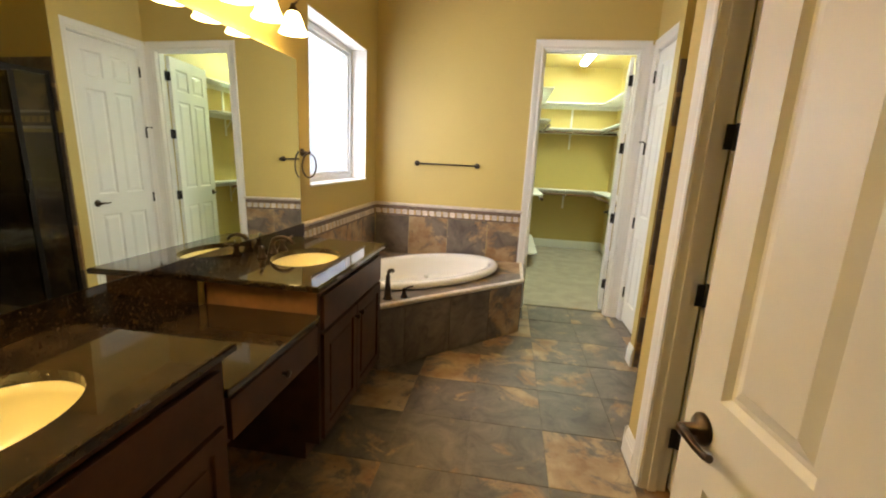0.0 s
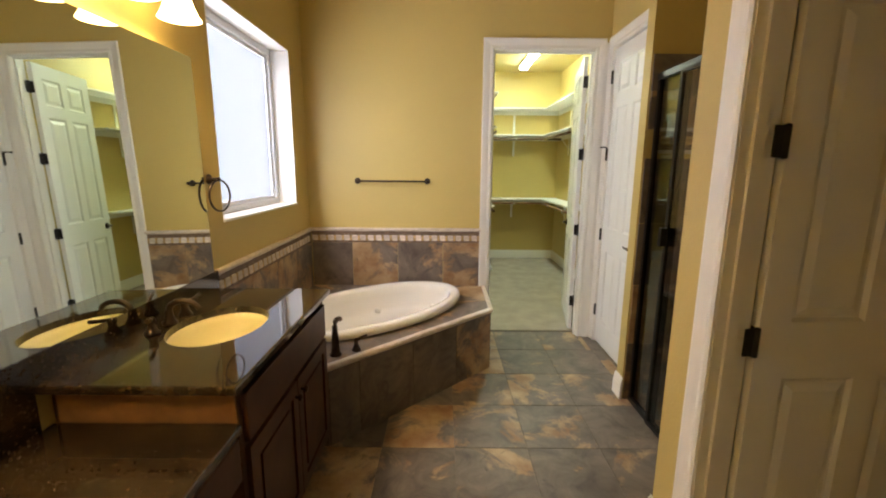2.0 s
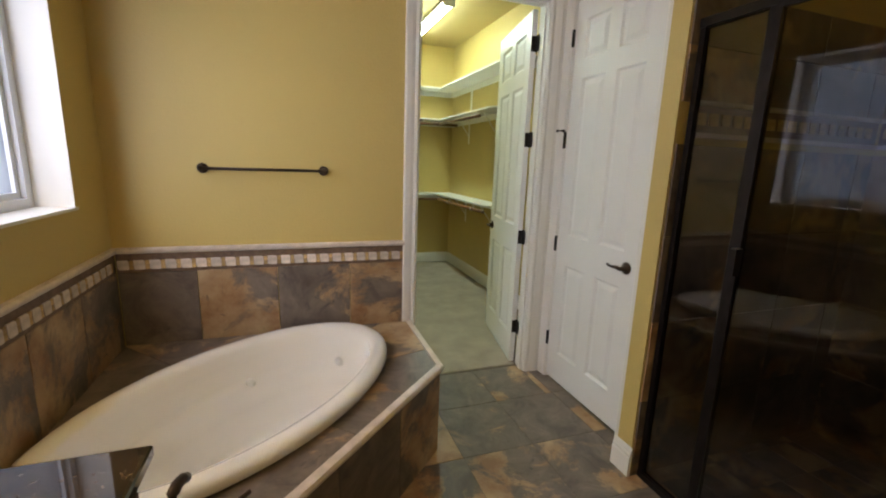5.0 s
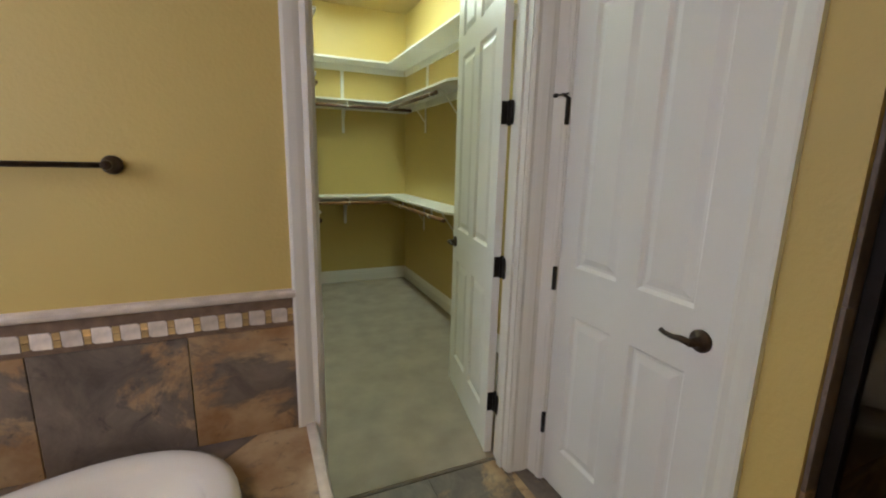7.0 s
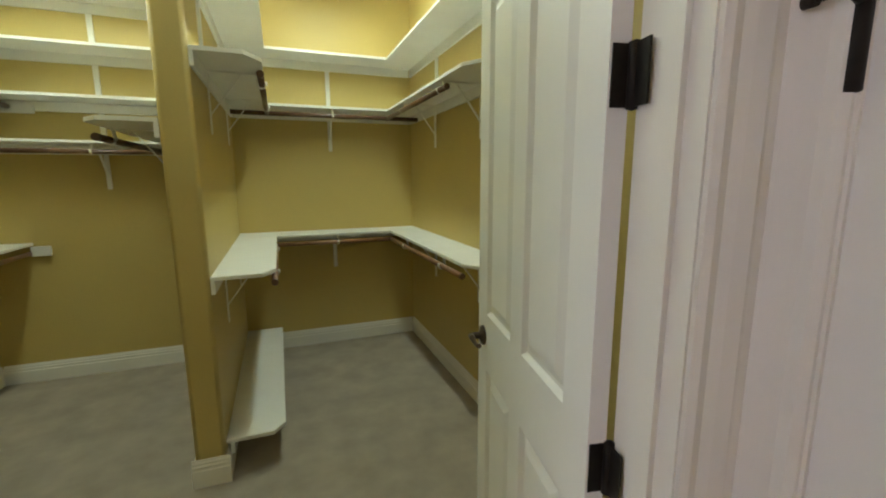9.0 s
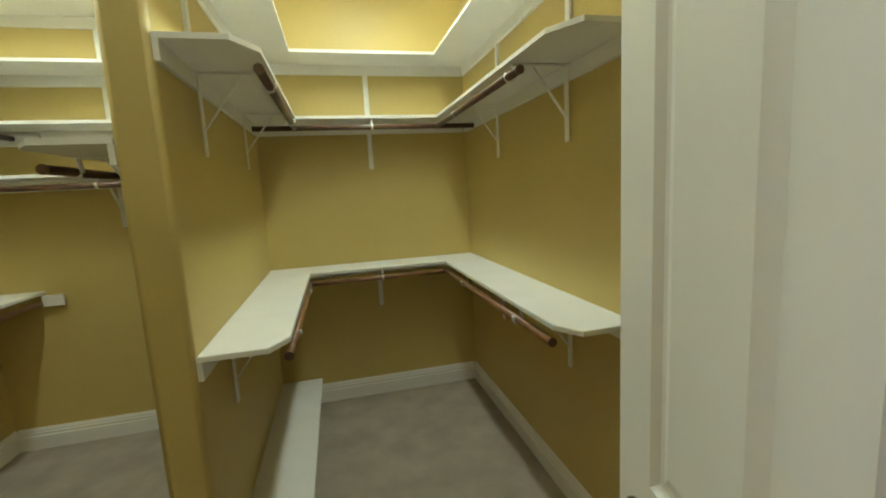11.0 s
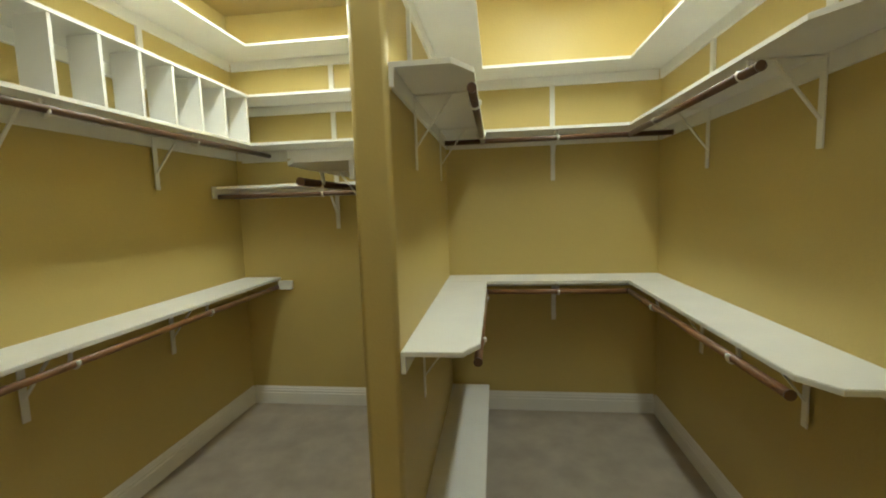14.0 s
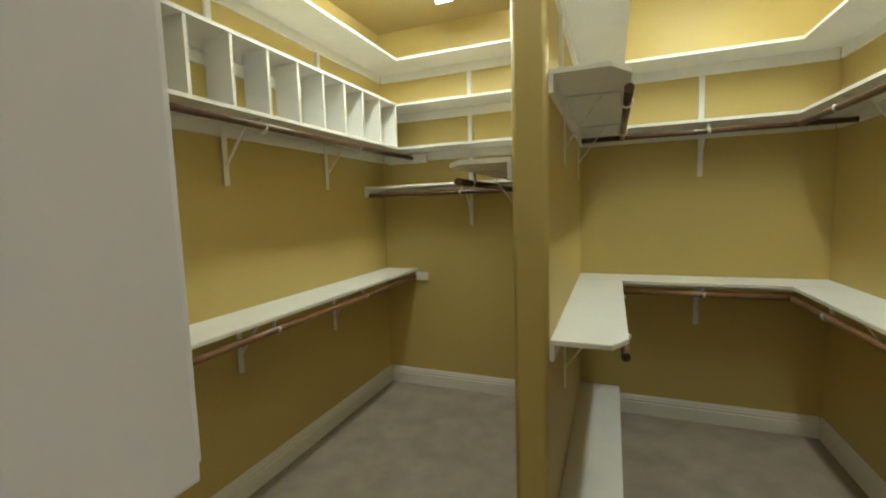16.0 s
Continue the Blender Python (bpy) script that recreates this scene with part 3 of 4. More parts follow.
SINKS = ((-0.925, 2.335), (-0.915, 0.79))
for (y0, y1), (sx, sy) in zip(((1.835, 2.855), (0.335, 1.268)), SINKS):
    solid("countertop", worktop(y0, y1, (sx, sy, 0.172, 0.225)), granite, "polished dark brown granite sink worktop", "countertop")
    n = 40
    b = thing("sink", "oval bisque porcelain basin set under the worktop", "sink", "sinks")
    bm = bmesh.new()
    prof = [(1.06, TOP - 0.031), (1.0, TOP - 0.032), (0.97, TOP - 0.06), (0.90, TOP - 0.10), (0.72, TOP - 0.145), (0.42, TOP - 0.168), (0.12, TOP - 0.175)]
    rings = [[bm.verts.new((sx + 0.172 * r * math.cos(2 * math.pi * i / n), sy + 0.225 * r * math.sin(2 * math.pi * i / n), z)) for i in range(n)] for r, z in prof]
    for a, c in zip(rings, rings[1:]):
        for i in range(n):
            bm.faces.new((a[i], a[(i + 1) % n], c[(i + 1) % n], c[i])).smooth = True
    bm.faces.new(rings[-1])
    part("basin", bm, bisque, b)
    part("drain", lathe(bmesh.new(), [(0.001, 0.004), (0.016, 0.004), (0.022, 0.0), (0.022, -0.004)], 18, Matrix.Translation((sx, sy, TOP - 0.172))), bronze, b, "bronze pop-up drain")
    # widespread faucet
    f = thing("faucet", "oil-rubbed bronze widespread faucet behind the basin", "faucet", "faucets")
    fx = -1.125
    bm = lathe(bmesh.new(), [(0.001, 0), (0.028, 0), (0.028, 0.008), (0.02, 0.018), (0.015, 0.04), (0.013, 0.06)], 16, Matrix.Translation((fx, sy, TOP)))
    arc = [(fx + 0.062 - 0.062 * math.cos(a), sy, TOP + 0.052 + 0.044 * math.sin(a)) for a in [math.pi * k / 12 * 0.92 for k in range(13)]]
    tube(bm, arc, 0.012, 12, [0.013 - 0.0003 * k for k in range(13)])
    part("spout", bm, bronze, f)
    for dy in (-0.105, 0.105):
        bm = lathe(bmesh.new(), [(0.001, 0), (0.027, 0), (0.027, 0.006), (0.019, 0.015), (0.012, 0.035), (0.017, 0.05), (0.012, 0.062), (0.001, 0.066)], 16, Matrix.Translation((fx, sy + dy, TOP)))
        tube(bm, [(fx, sy + dy, TOP + 0.056), (fx + 0.02, sy + dy * 1.3, TOP + 0.062), (fx + 0.03, sy + dy * 1.62, TOP + 0.072)], 0.007, 8, [0.009, 0.007, 0.008])
        part("handle", bm, bronze, f)
solid("countertop", bx(XL + 0.002, 1.2465, 0.735, -0.645, 1.892, 0.765, bevel=0.008, seg=3), granite, "polished dark brown granite lower worktop over the knee space", "countertop")
for y0, y1, z0 in ((0.335, 1.268, TOP + 0.0005), (1.2685, 1.8345, 0.7655), (1.835, 2.865, TOP + 0.0005)):
    solid("backsplash", bx(XL + 0.001, y0, z0, XL + 0.022, y1, 1.005, bevel=0.002), granite, "polished dark granite backsplash along the vanity wall", "backsplash", group="backsplashes")
# the mirror stands on the backsplash and leans back against the wall
solid("mirror", box(bmesh.new(), 0, 0.35, 0, 0.005, 2.825, 1.024, pose(XL + 0.0165, 0, 1.0062, 0, -0.85, 0)), mirror_m, "large frameless wall mirror leaning on the backsplash", "mirror")


def vanity_light(cy):
    f = thing("vanity_light", "bronze wall light with three lit bell-shaped alabaster shades", "wall light", "vanity lights")
    bm = lathe(bmesh.new(), [(0.001, 0), (0.06, 0), (0.055, 0.012), (0.03, 0.02), (0.001, 0.022)], 20, Matrix.Translation((XL, cy, 2.27)) @ Matrix.Rotation(radians(90), 4, "Y"))
    part("backplate", bm, bronze, f)
    part("crossbar", tube(bmesh.new(), [(-1.13, cy - 0.27, 2.275), (-1.12, cy - 0.14, 2.255), (-1.12, cy, 2.275), (-1.12, cy + 0.14, 2.255), (-1.13, cy + 0.27, 2.275)], 0.009, 10), bronze, f)
    part("stem", tube(bmesh.new(), [(XL + 0.02, cy, 2.27), (-1.12, cy, 2.275)], 0.01, 10), bronze, f)
    for dy in (-0.25, 0.0, 0.25):
        y = cy + dy
        curl = [(-1.06 - 0.03 * math.cos(a), y, 2.262 + 0.024 * math.sin(a)) for a in [math.pi * k / 8 * 1.4 for k in range(9)]]
        bm = tube(bmesh.new(), [(-1.125, y, 2.268)] + curl, 0.006, 8)
        lathe(bm, [(0.001, 0.035), (0.012, 0.032), (0.016, 0.015), (0.027, 0.0), (0.027, -0.008)], 16, Matrix.Translation((-1.06, y, 2.205)))
        part("arm", bm, bronze, f)
        bm = lathe(bmesh.new(), [(0.026, 0.0), (0.034, -0.008), (0.046, -0.035), (0.055, -0.065), (0.066, -0.09), (0.076, -0.105), (0.072, -0.105), (0.06, -0.088), (0.03, -0.02)], 28, Matrix.Translation((-1.06, y, 2.197)))
        shade = part("shade", bm, shade_m, f, "lit alabaster glass bell shade")
        part("bulb", lathe(bmesh.new(), [(0.001, -0.088), (0.016, -0.084), (0.026, -0.068), (0.026, -0.054), (0.014, -0.032), (0.012, -0.02)], 16, Matrix.Translation((-1.06, y, 2.197))), bulb_m, shade, "lit bulb")
    return f


vanity_light(2.25)
vanity_light(0.75)

# towel ring and bar
ring = thing("towel_ring", "oil-rubbed bronze towel ring on the wall by the window", "towel ring")
part("post", lathe(bmesh.new(), [(0.001, 0), (0.026, 0), (0.026, 0.006), (0.018, 0.014), (0.009, 0.02), (0.009, 0.05), (0.013, 0.056), (0.001, 0.064)], 18, Matrix.Translation((XL, 2.89, 1.47)) @ Matrix.Rotation(radians(90), 4, "Y")), bronze, ring)
part("ring", tube(bmesh.new(), [(-1.168 + 0.012 * math.sin(a), 2.89 + 0.078 * math.sin(a), 1.388 + 0.078 * math.cos(a)) for a in [2 * math.pi * k / 36 for k in range(36)]], 0.0055, 8, closed=True), bronze, ring)
bar = thing("towel_bar", "oil-rubbed bronze towel bar on the wall above the tub", "towel bar")
for x in (-0.785, -0.178):
    part("post", lathe(bmesh.new(), [(0.001, 0), (0.027, 0), (0.027, 0.006), (0.018, 0.014), (0.010, 0.02), (0.010, 0.05), (0.014, 0.058), (0.012, 0.07), (0.001, 0.074)], 18, Matrix.Translation((x, YF, 1.418)) @ Matrix.Rotation(radians(90), 4, "X")), bronze, bar)
part("bar", tube(bmesh.new(), [(-0.785, YF - 0.056, 1.418), (-0.178, YF - 0.056, 1.418)], 0.008, 12), bronze, bar)

# ---- tub ----
DZ = 0.478
DECK = [(XL + 0.002, 2.862), (-0.66, 2.862), (0.325, 3.835), (0.325, YF - 0.002), (XL + 0.002, YF - 0.002)]
TC, TA, TB, TR = Vector((-0.545, 3.79)), 0.79, 0.445, radians(45)


def ell(k, n=56, grow=0.0):
    out = []
    for i in range(n):
        a = 2 * math.pi * i / n
        x, y = (TA * k + grow) * math.cos(a), (TB * k + grow) * math.sin(a)
        out.append((TC.x + x * math.cos(TR) - y * math.sin(TR), TC.y + x * math.sin(TR) + y * math.cos(TR)))
    return out


tub = thing("bathtub", "oval white acrylic whirlpool tub dropped into the tiled deck", "bathtub")
bm = bmesh.new()
prof = [(0, 0.006, DZ + 0.012), (0, 0.012, DZ + 0.03), (0, 0.006, DZ + 0.05), (0, -0.015, DZ + 0.062), (0, -0.045, DZ + 0.064), (0, -0.07, DZ + 0.055), (0, -0.082, DZ + 0.035),
        (0, -0.088, DZ - 0.02), (0, -0.10, DZ - 0.12), (0, -0.115, DZ - 0.15), (0, -0.15, DZ - 0.165), (0, -0.165, DZ - 0.25), (0, -0.20, DZ - 0.36), (0, -0.26, DZ - 0.385)]
rings = [[bm.verts.new((x, y, z)) for x, y in ell(1.0, 56, g)] for _, g, z in prof]
for a, c in zip(rings, rings[1:]):
    for i in range(56):
        bm.faces.new((a[i], a[(i + 1) % 56], c[(i + 1) % 56], c[i])).smooth = True
bm.faces.new(rings[-1])
part("shell", bm, acrylic, tub)
for k, z in ((0.2, 0.3), (1.2, 0.3), (2.2, 0.3), (3.4, 0.3), (4.6, 0.3), (5.4, 0.3)):
    x, y = (TA - 0.125) * math.cos(k), (TB - 0.125) * math.sin(k)
    p = Vector((TC.x + x * math.cos(TR) - y * math.sin(TR), TC.y + x * math.sin(TR) + y * math.cos(TR), DZ - 0.14))
    inward = Vector((TC.x - p.x, TC.y - p.y, 0.05)).normalized()
    part("jet", lathe(bmesh.new(), [(0.001, 0.008), (0.012, 0.010), (0.022, 0.006), (0.026, -0.006)], 16, Matrix.Translation(p) @ inward.to_track_quat("Z", "Y").to_matrix().to_4x4()), plate_m, tub, "round whirlpool jet")
bm = bmesh.new()
hole = ell(1.0, 56, -0.03)
vo = [bm.verts.new((*p, DZ - 0.012)) for p in DECK]
vb = [bm.verts.new((*p, -0.005)) for p in DECK]
for i in range(5):
    bm.faces.new((vb[i], vb[(i + 1) % 5], vo[(i + 1) % 5], vo[i]))
deck = solid("tub_deck", bm, grout, "built-in tub surround faced with slate tiles", "tub deck")

tf = thing("tub_faucet", "oil-rubbed bronze tub filler standing on the deck", "faucet")
bm = lathe(bmesh.new(), [(0.001, 0), (0.036, 0), (0.036, 0.006), (0.027, 0.016), (0.024, 0.05), (0.020, 0.10), (0.016, 0.145)], 18, Matrix.Translation((-0.645, 3.0, DZ + 0.004)))
tube(bm, [(-0.645, 3.0, DZ + 0.14), (-0.645, 3.0, DZ + 0.175), (-0.643, 3.006, DZ + 0.195), (-0.638, 3.022, DZ + 0.206), (-0.631, 3.045, DZ + 0.204), (-0.626, 3.062, DZ + 0.194)], 0.015, 12, [0.016, 0.0155, 0.015, 0.0145, 0.014, 0.0135])
part("spout", bm, bronze, tf)
bm = lathe(bmesh.new(), [(0.001, 0), (0.027, 0), (0.027, 0.006), (0.02, 0.018), (0.011, 0.045), (0.015, 0.062), (0.001, 0.075)], 16, Matrix.Translation((-0.54, 3.065, DZ + 0.004)))
tube(bm, [(-0.54, 3.065, DZ + 0.066), (-0.515, 3.085, DZ + 0.074), (-0.485, 3.107, DZ + 0.08)], 0.008, 8)
part("handle", bm, bronze, tf)

# ---- shower ----
sh = thing("shower_enclosure", "dark bronze framed glass shower enclosure with a hinged door", "shower enclosure")
SY0, SY1, SZ = 2.335, 3.372, 2.085
bm = bmesh.new()
box(bm, XS - 0.018, SY0, 0.0, XS + 0.018, SY1, 0.03), box(bm, XS - 0.02, SY0, SZ - 0.035, XS + 0.02, SY1, SZ)
box(bm, XS - 0.015, SY0, 0.03, XS + 0.015, SY0 + 0.025, SZ - 0.035), box(bm, XS - 0.015, SY1 - 0.025, 0.03, XS + 0.015, SY1, SZ - 0.035)
part("frame", bm, dark_frame, sh)
part("mullion", bx(XS - 0.016, 3.06, 0.03, XS + 0.016, 3.10, SZ - 0.035), dark_frame, sh)
# the door stands slightly ajar, turned on its near edge
AJAR = pose(XS, SY0 + 0.03, 0, 0, 0, 3.6)
DL = 0.69
bm = bmesh.new()
for y0, y1, z0, z1 in ((0, 0.022, 0.035, SZ - 0.04), (DL - 0.022, DL, 0.035, SZ - 0.04), (0.022, DL - 0.022, 0.035, 0.055), (0.022, DL - 0.022, SZ - 0.06, SZ - 0.04)):
    box(bm, -0.012, y0, z0, 0.012, y1, z1, AJAR)
sd = part("shower_door", bm, dark_frame, sh)
part("glass", box(bmesh.new(), -0.003, 0.022, 0.055, 0.003, DL - 0.022, SZ - 0.06, AJAR), clear, sd, "clear glass")
part("glass", bx(XS - 0.003, 3.10, 0.03, XS + 0.003, SY1 - 0.025, SZ - 0.035), clear, sh, "clear glass side pane")
part("pull", box(bmesh.new(), -0.05, DL - 0.035, 1.12, -0.012, DL - 0.01, 1.22, AJAR), dark_frame, sd, "dark bronze pull handle")

# ---- closet shelving ----
ST = 0.019


def board(pts, z, parent):
    bm = prism(bmesh.new(), pts, z - ST, z)
    bmesh.ops.recalc_face_normals(bm, faces=bm.faces[:])
    bmesh.ops.bevel(bm, geom=[e for e in bm.edges if all(abs(v.co.z - z) < 1e-5 for v in e.verts)], offset=0.003, segments=2, affect="EDGES")
    return part("board", bm, shelf_m, parent)


def shelf(name, boards, z, label, group):
    """A shelf of one or more boards, each an outline."""
    t = thing(name, label, "shelf", group)
    for pts in boards:
        board(pts, z, t)
    return t


def cleat(parent, a, b, z, out):
    """A support board under a shelf along the wall, 0.066 high and 0.019 thick."""
    x0, x1 = sorted((a[0], b[0] if out[0] == 0 else a[0] + out[0] * 0.019))
    y0, y1 = sorted((a[1], b[1] if out[1] == 0 else a[1] + out[1] * 0.019))
    return part("cleat", bx(x0, y0, z - ST - 0.066, x1, y1, z - ST - 0.0005, bevel=0.002, seg=1), shelf_m, parent)


def bracket(p, z, out, rod=True, up=0.0, depth=0.27):
    """A white steel shelf bracket: wall strip, arm, brace and a hook for the rod."""
    o = Vector((*out, 0))
    s = Vector((-out[1], out[0], 0))
    b = thing("shelf_bracket", "white steel shelf bracket with a diagonal brace", "bracket", "shelf brackets")
    p0 = Vector((*p, 0))

    def bar_between(a, c, w, t):
        d = (c - a).normalized()
        nrm = d.cross(s).normalized()
        bm = bmesh.new()
        v = []
        for e in (a, c):
            for i, j in ((-1, -1), (1, -1), (1, 1), (-1, 1)):
                v.append(bm.verts.new(e + s * i * w / 2 + nrm * j * t / 2))
        for f in ((0, 1, 2, 3), (7, 6, 5, 4), (0, 4, 5, 1), (1, 5, 6, 2), (2, 6, 7, 3), (3, 7, 4, 0)):
            bm.faces.new([v[i] for i in f])
        return bm
    zt = z - ST - 0.001
    part("wall_strip", bar_between(p0 + o * 0.022 + Vector((0, 0, zt - 0.315)), p0 + o * 0.022 + Vector((0, 0, zt - 0.001)), 0.03, 0.006), shelf_m, b)
    part("arm", bar_between(p0 + o * 0.02 + Vector((0, 0, zt - 0.006)), p0 + o * depth + Vector((0, 0, zt - 0.006)), 0.018, 0.006), shelf_m, b)
    part("brace", bar_between(p0 + o * 0.026 + Vector((0, 0, zt - 0.215)), p0 + o * (depth * 0.66) + Vector((0, 0, zt - 0.012)), 0.014, 0.006), shelf_m, b)
    if rod:
        c = p0 + o * (depth + 0.005) + Vector((0, 0, zt - 0.05))
        hook = [c + o * 0.021 * math.cos(a) + Vector((0, 0, 0.021 * math.sin(a))) for a in [radians(q) for q in range(150, 391, 24)]]
        part("hook", tube(bmesh.new(), [p0 + o * (depth - 0.01) + Vector((0, 0, zt - 0.008))] + hook, 0.008, 8), shelf_m, b)
    if up:
        part("upright", bar_between(p0 + o * 0.008 + Vector((0, 0, z + 0.001)), p0 + o * 0.008 + Vector((0, 0, up - ST - 0.001)), 0.034, 0.015), shelf_m, b)
    return b


def rod(a, b, mat, label="round brown wooden hanging rod under a shelf"):
    r = thing("hanging_rod", label, "rod", "hanging rods")
    part("bar", tube(bmesh.new(), [a, b], 0.0165, 14), mat, r)
    d = (Vector(b) - Vector(a)).normalized()
    for e, q in ((a, -1), (b, 1)):
        e = Vector(e) + d * q * 0.002
        part("end_cap", tube(bmesh.new(), [e - d * 0.004, e + d * 0.003], 0.018, 14), shaded_rod_cap, r, "dark plastic end cap")
    return r


SD = 0.285                                 # depth of shelves
LOW, MID, TOPS = 1.053, 2.065, 2.47
# right bay: U-shaped shelves
xl, xr, yb = PX1 + 0.001, CXR - 0.001, CYB - 0.001


def u_shelf(z, y_left, y_right, c, label):
    g = 0.0006
    left = [(xl, y_left), (xl + SD - c * 0.6, y_left), (xl + SD, y_left + c), (xl + SD, yb - SD - g), (xl, yb - SD - g)] if c else [(xl, y_left), (xl + SD, y_left), (xl + SD, yb - SD - g), (xl, yb - SD - g)]
    right = [(xr - SD, yb - SD - g), (xr - SD, y_right + c), (xr - SD + c * 0.6, y_right), (xr, y_right), (xr, yb - SD - g)] if c else [(xr - SD, yb - SD - g), (xr - SD, y_right), (xr, y_right), (xr, yb - SD - g)]
    back = [(xl, yb - SD), (xr, yb - SD), (xr, yb), (xl, yb)]
    t = shelf("closet_shelf", (left, back, right), z, label, "right bay shelves")
    cleat(t, (PX1, PY + 0.006), (0, yb - 0.02), z, (1, 0))
    cleat(t, (CXR, y_right + 0.002), (0, yb - 0.02), z, (-1, 0))
    cleat(t, (xl + 0.02, CYB), (xr - 0.02, 0), z, (0, -1))
    return t


u_shelf(LOW, PY + 0.005, 6.0, 0.10, "white painted U-shaped low shelf round the closet bay")
u_shelf(MID, PY + 0.005, 6.0, 0.12, "white painted U-shaped middle shelf round the closet bay")
u_shelf(TOPS, PY + 0.02, 5.6, 0.0, "white painted U-shaped top shelf round the closet bay")
# the board near the floor
lb = shelf("low_shelf", ([(xl, PY + 0.03), (xl + 0.22, PY + 0.03), (xl + 0.28, PY + 0.10), (xl + 0.28, yb - 0.02), (xl, yb - 0.02)],), 0.21, "white painted shoe shelf low along the divider", "right bay shelves")
cleat(lb, (PX1 + 0.016, PY + 0.04), (0, yb - 0.04), 0.21, (1, 0))
for z, rm in ((LOW, rod_m), (MID, shaded_rod_cap)):
    rz = z - ST - 0.056
    off = SD - 0.01
    rod((xl + off, PY + 0.115, rz), (xl + off, yb - SD + 0.02, rz), rm)
    rod((xr - off - (0.008 if z == MID else 0), 6.33 if z == MID else 6.13, rz), (xr - off - (0.008 if z == MID else 0), yb - SD + 0.02, rz), rm)
    if z == LOW:
        rod((xl + off + 0.02, yb - off, rz), (xr - off - 0.02, yb - off, rz), rm)
    else:
        rod((xl + 0.03, yb - off, rz), (xr - 0.03, yb - off, rz), rm)
    up = TOPS if z == MID else 0
    bracket((1.115, CYB), z, (0, -1), up=up)
    for y in (6.44, 7.24):
        bracket((CXR, y), z, (-1, 0), up=up)
    for y in (6.62, 7.45):
        bracket((PX1, y), z, (1, 0), up=up)

# left bay
lx = CXL + 0.001
LD = 0.30
CUB0, CUB1 = 2.055, 2.385
def l_shelf(z, d, label, cleats=True):
    t = shelf("closet_shelf", ([(lx, 5.252), (lx + d, 5.252), (lx + d, yb - LD - 0.0006), (lx, yb - LD - 0.0006)], [(lx, yb - LD), (PX0 - 0.001, yb - LD), (PX0 - 0.001, yb), (lx, yb)]), z, label, "left bay shelves")
    cleat(t, (CXL, 5.255), (0, yb - 0.02), z, (1, 0))
    cleat(t, (lx + 0.02, CYB), (PX0 - 0.001, 0), z, (0, -1))
    return t


t = shelf("closet_shelf", ([(lx, 5.252), (lx + LD, 5.252), (lx + LD, yb - 0.001), (lx, yb - 0.001)],), LOW, "white painted low shelf along the closet side wall", "left bay shelves")
cleat(t, (CXL, 5.255), (0, yb - 0.02), LOW, (1, 0))
l_shelf(CUB0, LD + 0.01, "white painted L-shaped shelf carrying the cubby row")
l_shelf(CUB1, LD + 0.01, "white painted L-shaped shelf over the cubby row")
l_shelf(2.725, LD + 0.02, "white painted L-shaped top shelf near the ceiling")
SHORT = 1.762
t = shelf("closet_shelf", ([(lx + 0.02, yb - LD), (PX0 - 0.001, yb - LD), (PX0 - 0.001, yb), (lx + 0.02, yb)],), SHORT, "white painted short shelf across the closet back wall", "left bay shelves")
cleat(t, (lx + 0.02, CYB), (PX0 - 0.001, 0), SHORT, (0, -1))
part("end_board", bx(lx, yb - LD - 0.03, SHORT - 0.085, lx + 0.019, yb - 0.02, SHORT, bevel=0.002, seg=1), shelf_m, t)
t = shelf("closet_shelf", ([(PX0 - 0.001, PY + 0.005), (PX0 - 0.001, yb - LD - 0.02), (PX0 - 0.29, yb - LD - 0.02), (PX0 - 0.29, PY + 0.1), (PX0 - 0.22, PY + 0.005)],), SHORT, "white painted shelf on the divider with a clipped corner", "left bay shelves")
cleat(t, (PX0, PY + 0.008), (0, yb - 0.33), SHORT, (-1, 0))
cub = [5.27, 5.45, 5.67, 5.89, 6.11, 6.33, 6.545, 6.76, 6.973, 7.185, 7.41, yb - LD]
for y in cub:
    bm = bx(lx + 0.15, y - 0.016, CUB0 + 0.0005, lx + LD + 0.004, y, CUB1 - ST - 0.0005)
    solid("cubby_divider", bm, shelf_m, "white painted upright board between two cubbies", "divider", group="cubby dividers")
for z in (LOW, CUB0):
    for y in (5.44, 6.28, 7.12):
        bracket((CXL, y), z, (1, 0), depth=0.28)
rod((lx + 0.285, 5.255, LOW - 0.075), (lx + 0.285, yb - 0.02, LOW - 0.075), rod_m)
rod((lx + 0.295, 5.255, CUB0 - 0.062), (lx + 0.295, yb - 0.03, CUB0 - 0.062), shaded_rod_cap)
rod((lx + 0.03, yb - 0.285, SHORT - 0.075), (PX0 - 0.01, yb - 0.285, SHORT - 0.075), shaded_rod_cap)
rod((PX0 - 0.275, PY + 0.17, SHORT - 0.075), (PX0 - 0.275, yb - 0.34, SHORT - 0.075), shaded_rod_cap)
bracket((-0.49, CYB), SHORT, (0, -1), depth=0.28)
bracket((PX0, 6.6), SHORT, (-1, 0), depth=0.27)
for z0, z1 in ((SHORT + 0.001, CUB0), (CUB0, CUB1), (CUB1, 2.725)):
    solid("shelf_upright", bx(-0.507, CYB - 0.017, z0 + 0.001, -0.473, CYB - 0.001, z1 - ST - 0.067), shelf_m, "white painted upright strip between two shelves", "upright", group="shelf uprights")
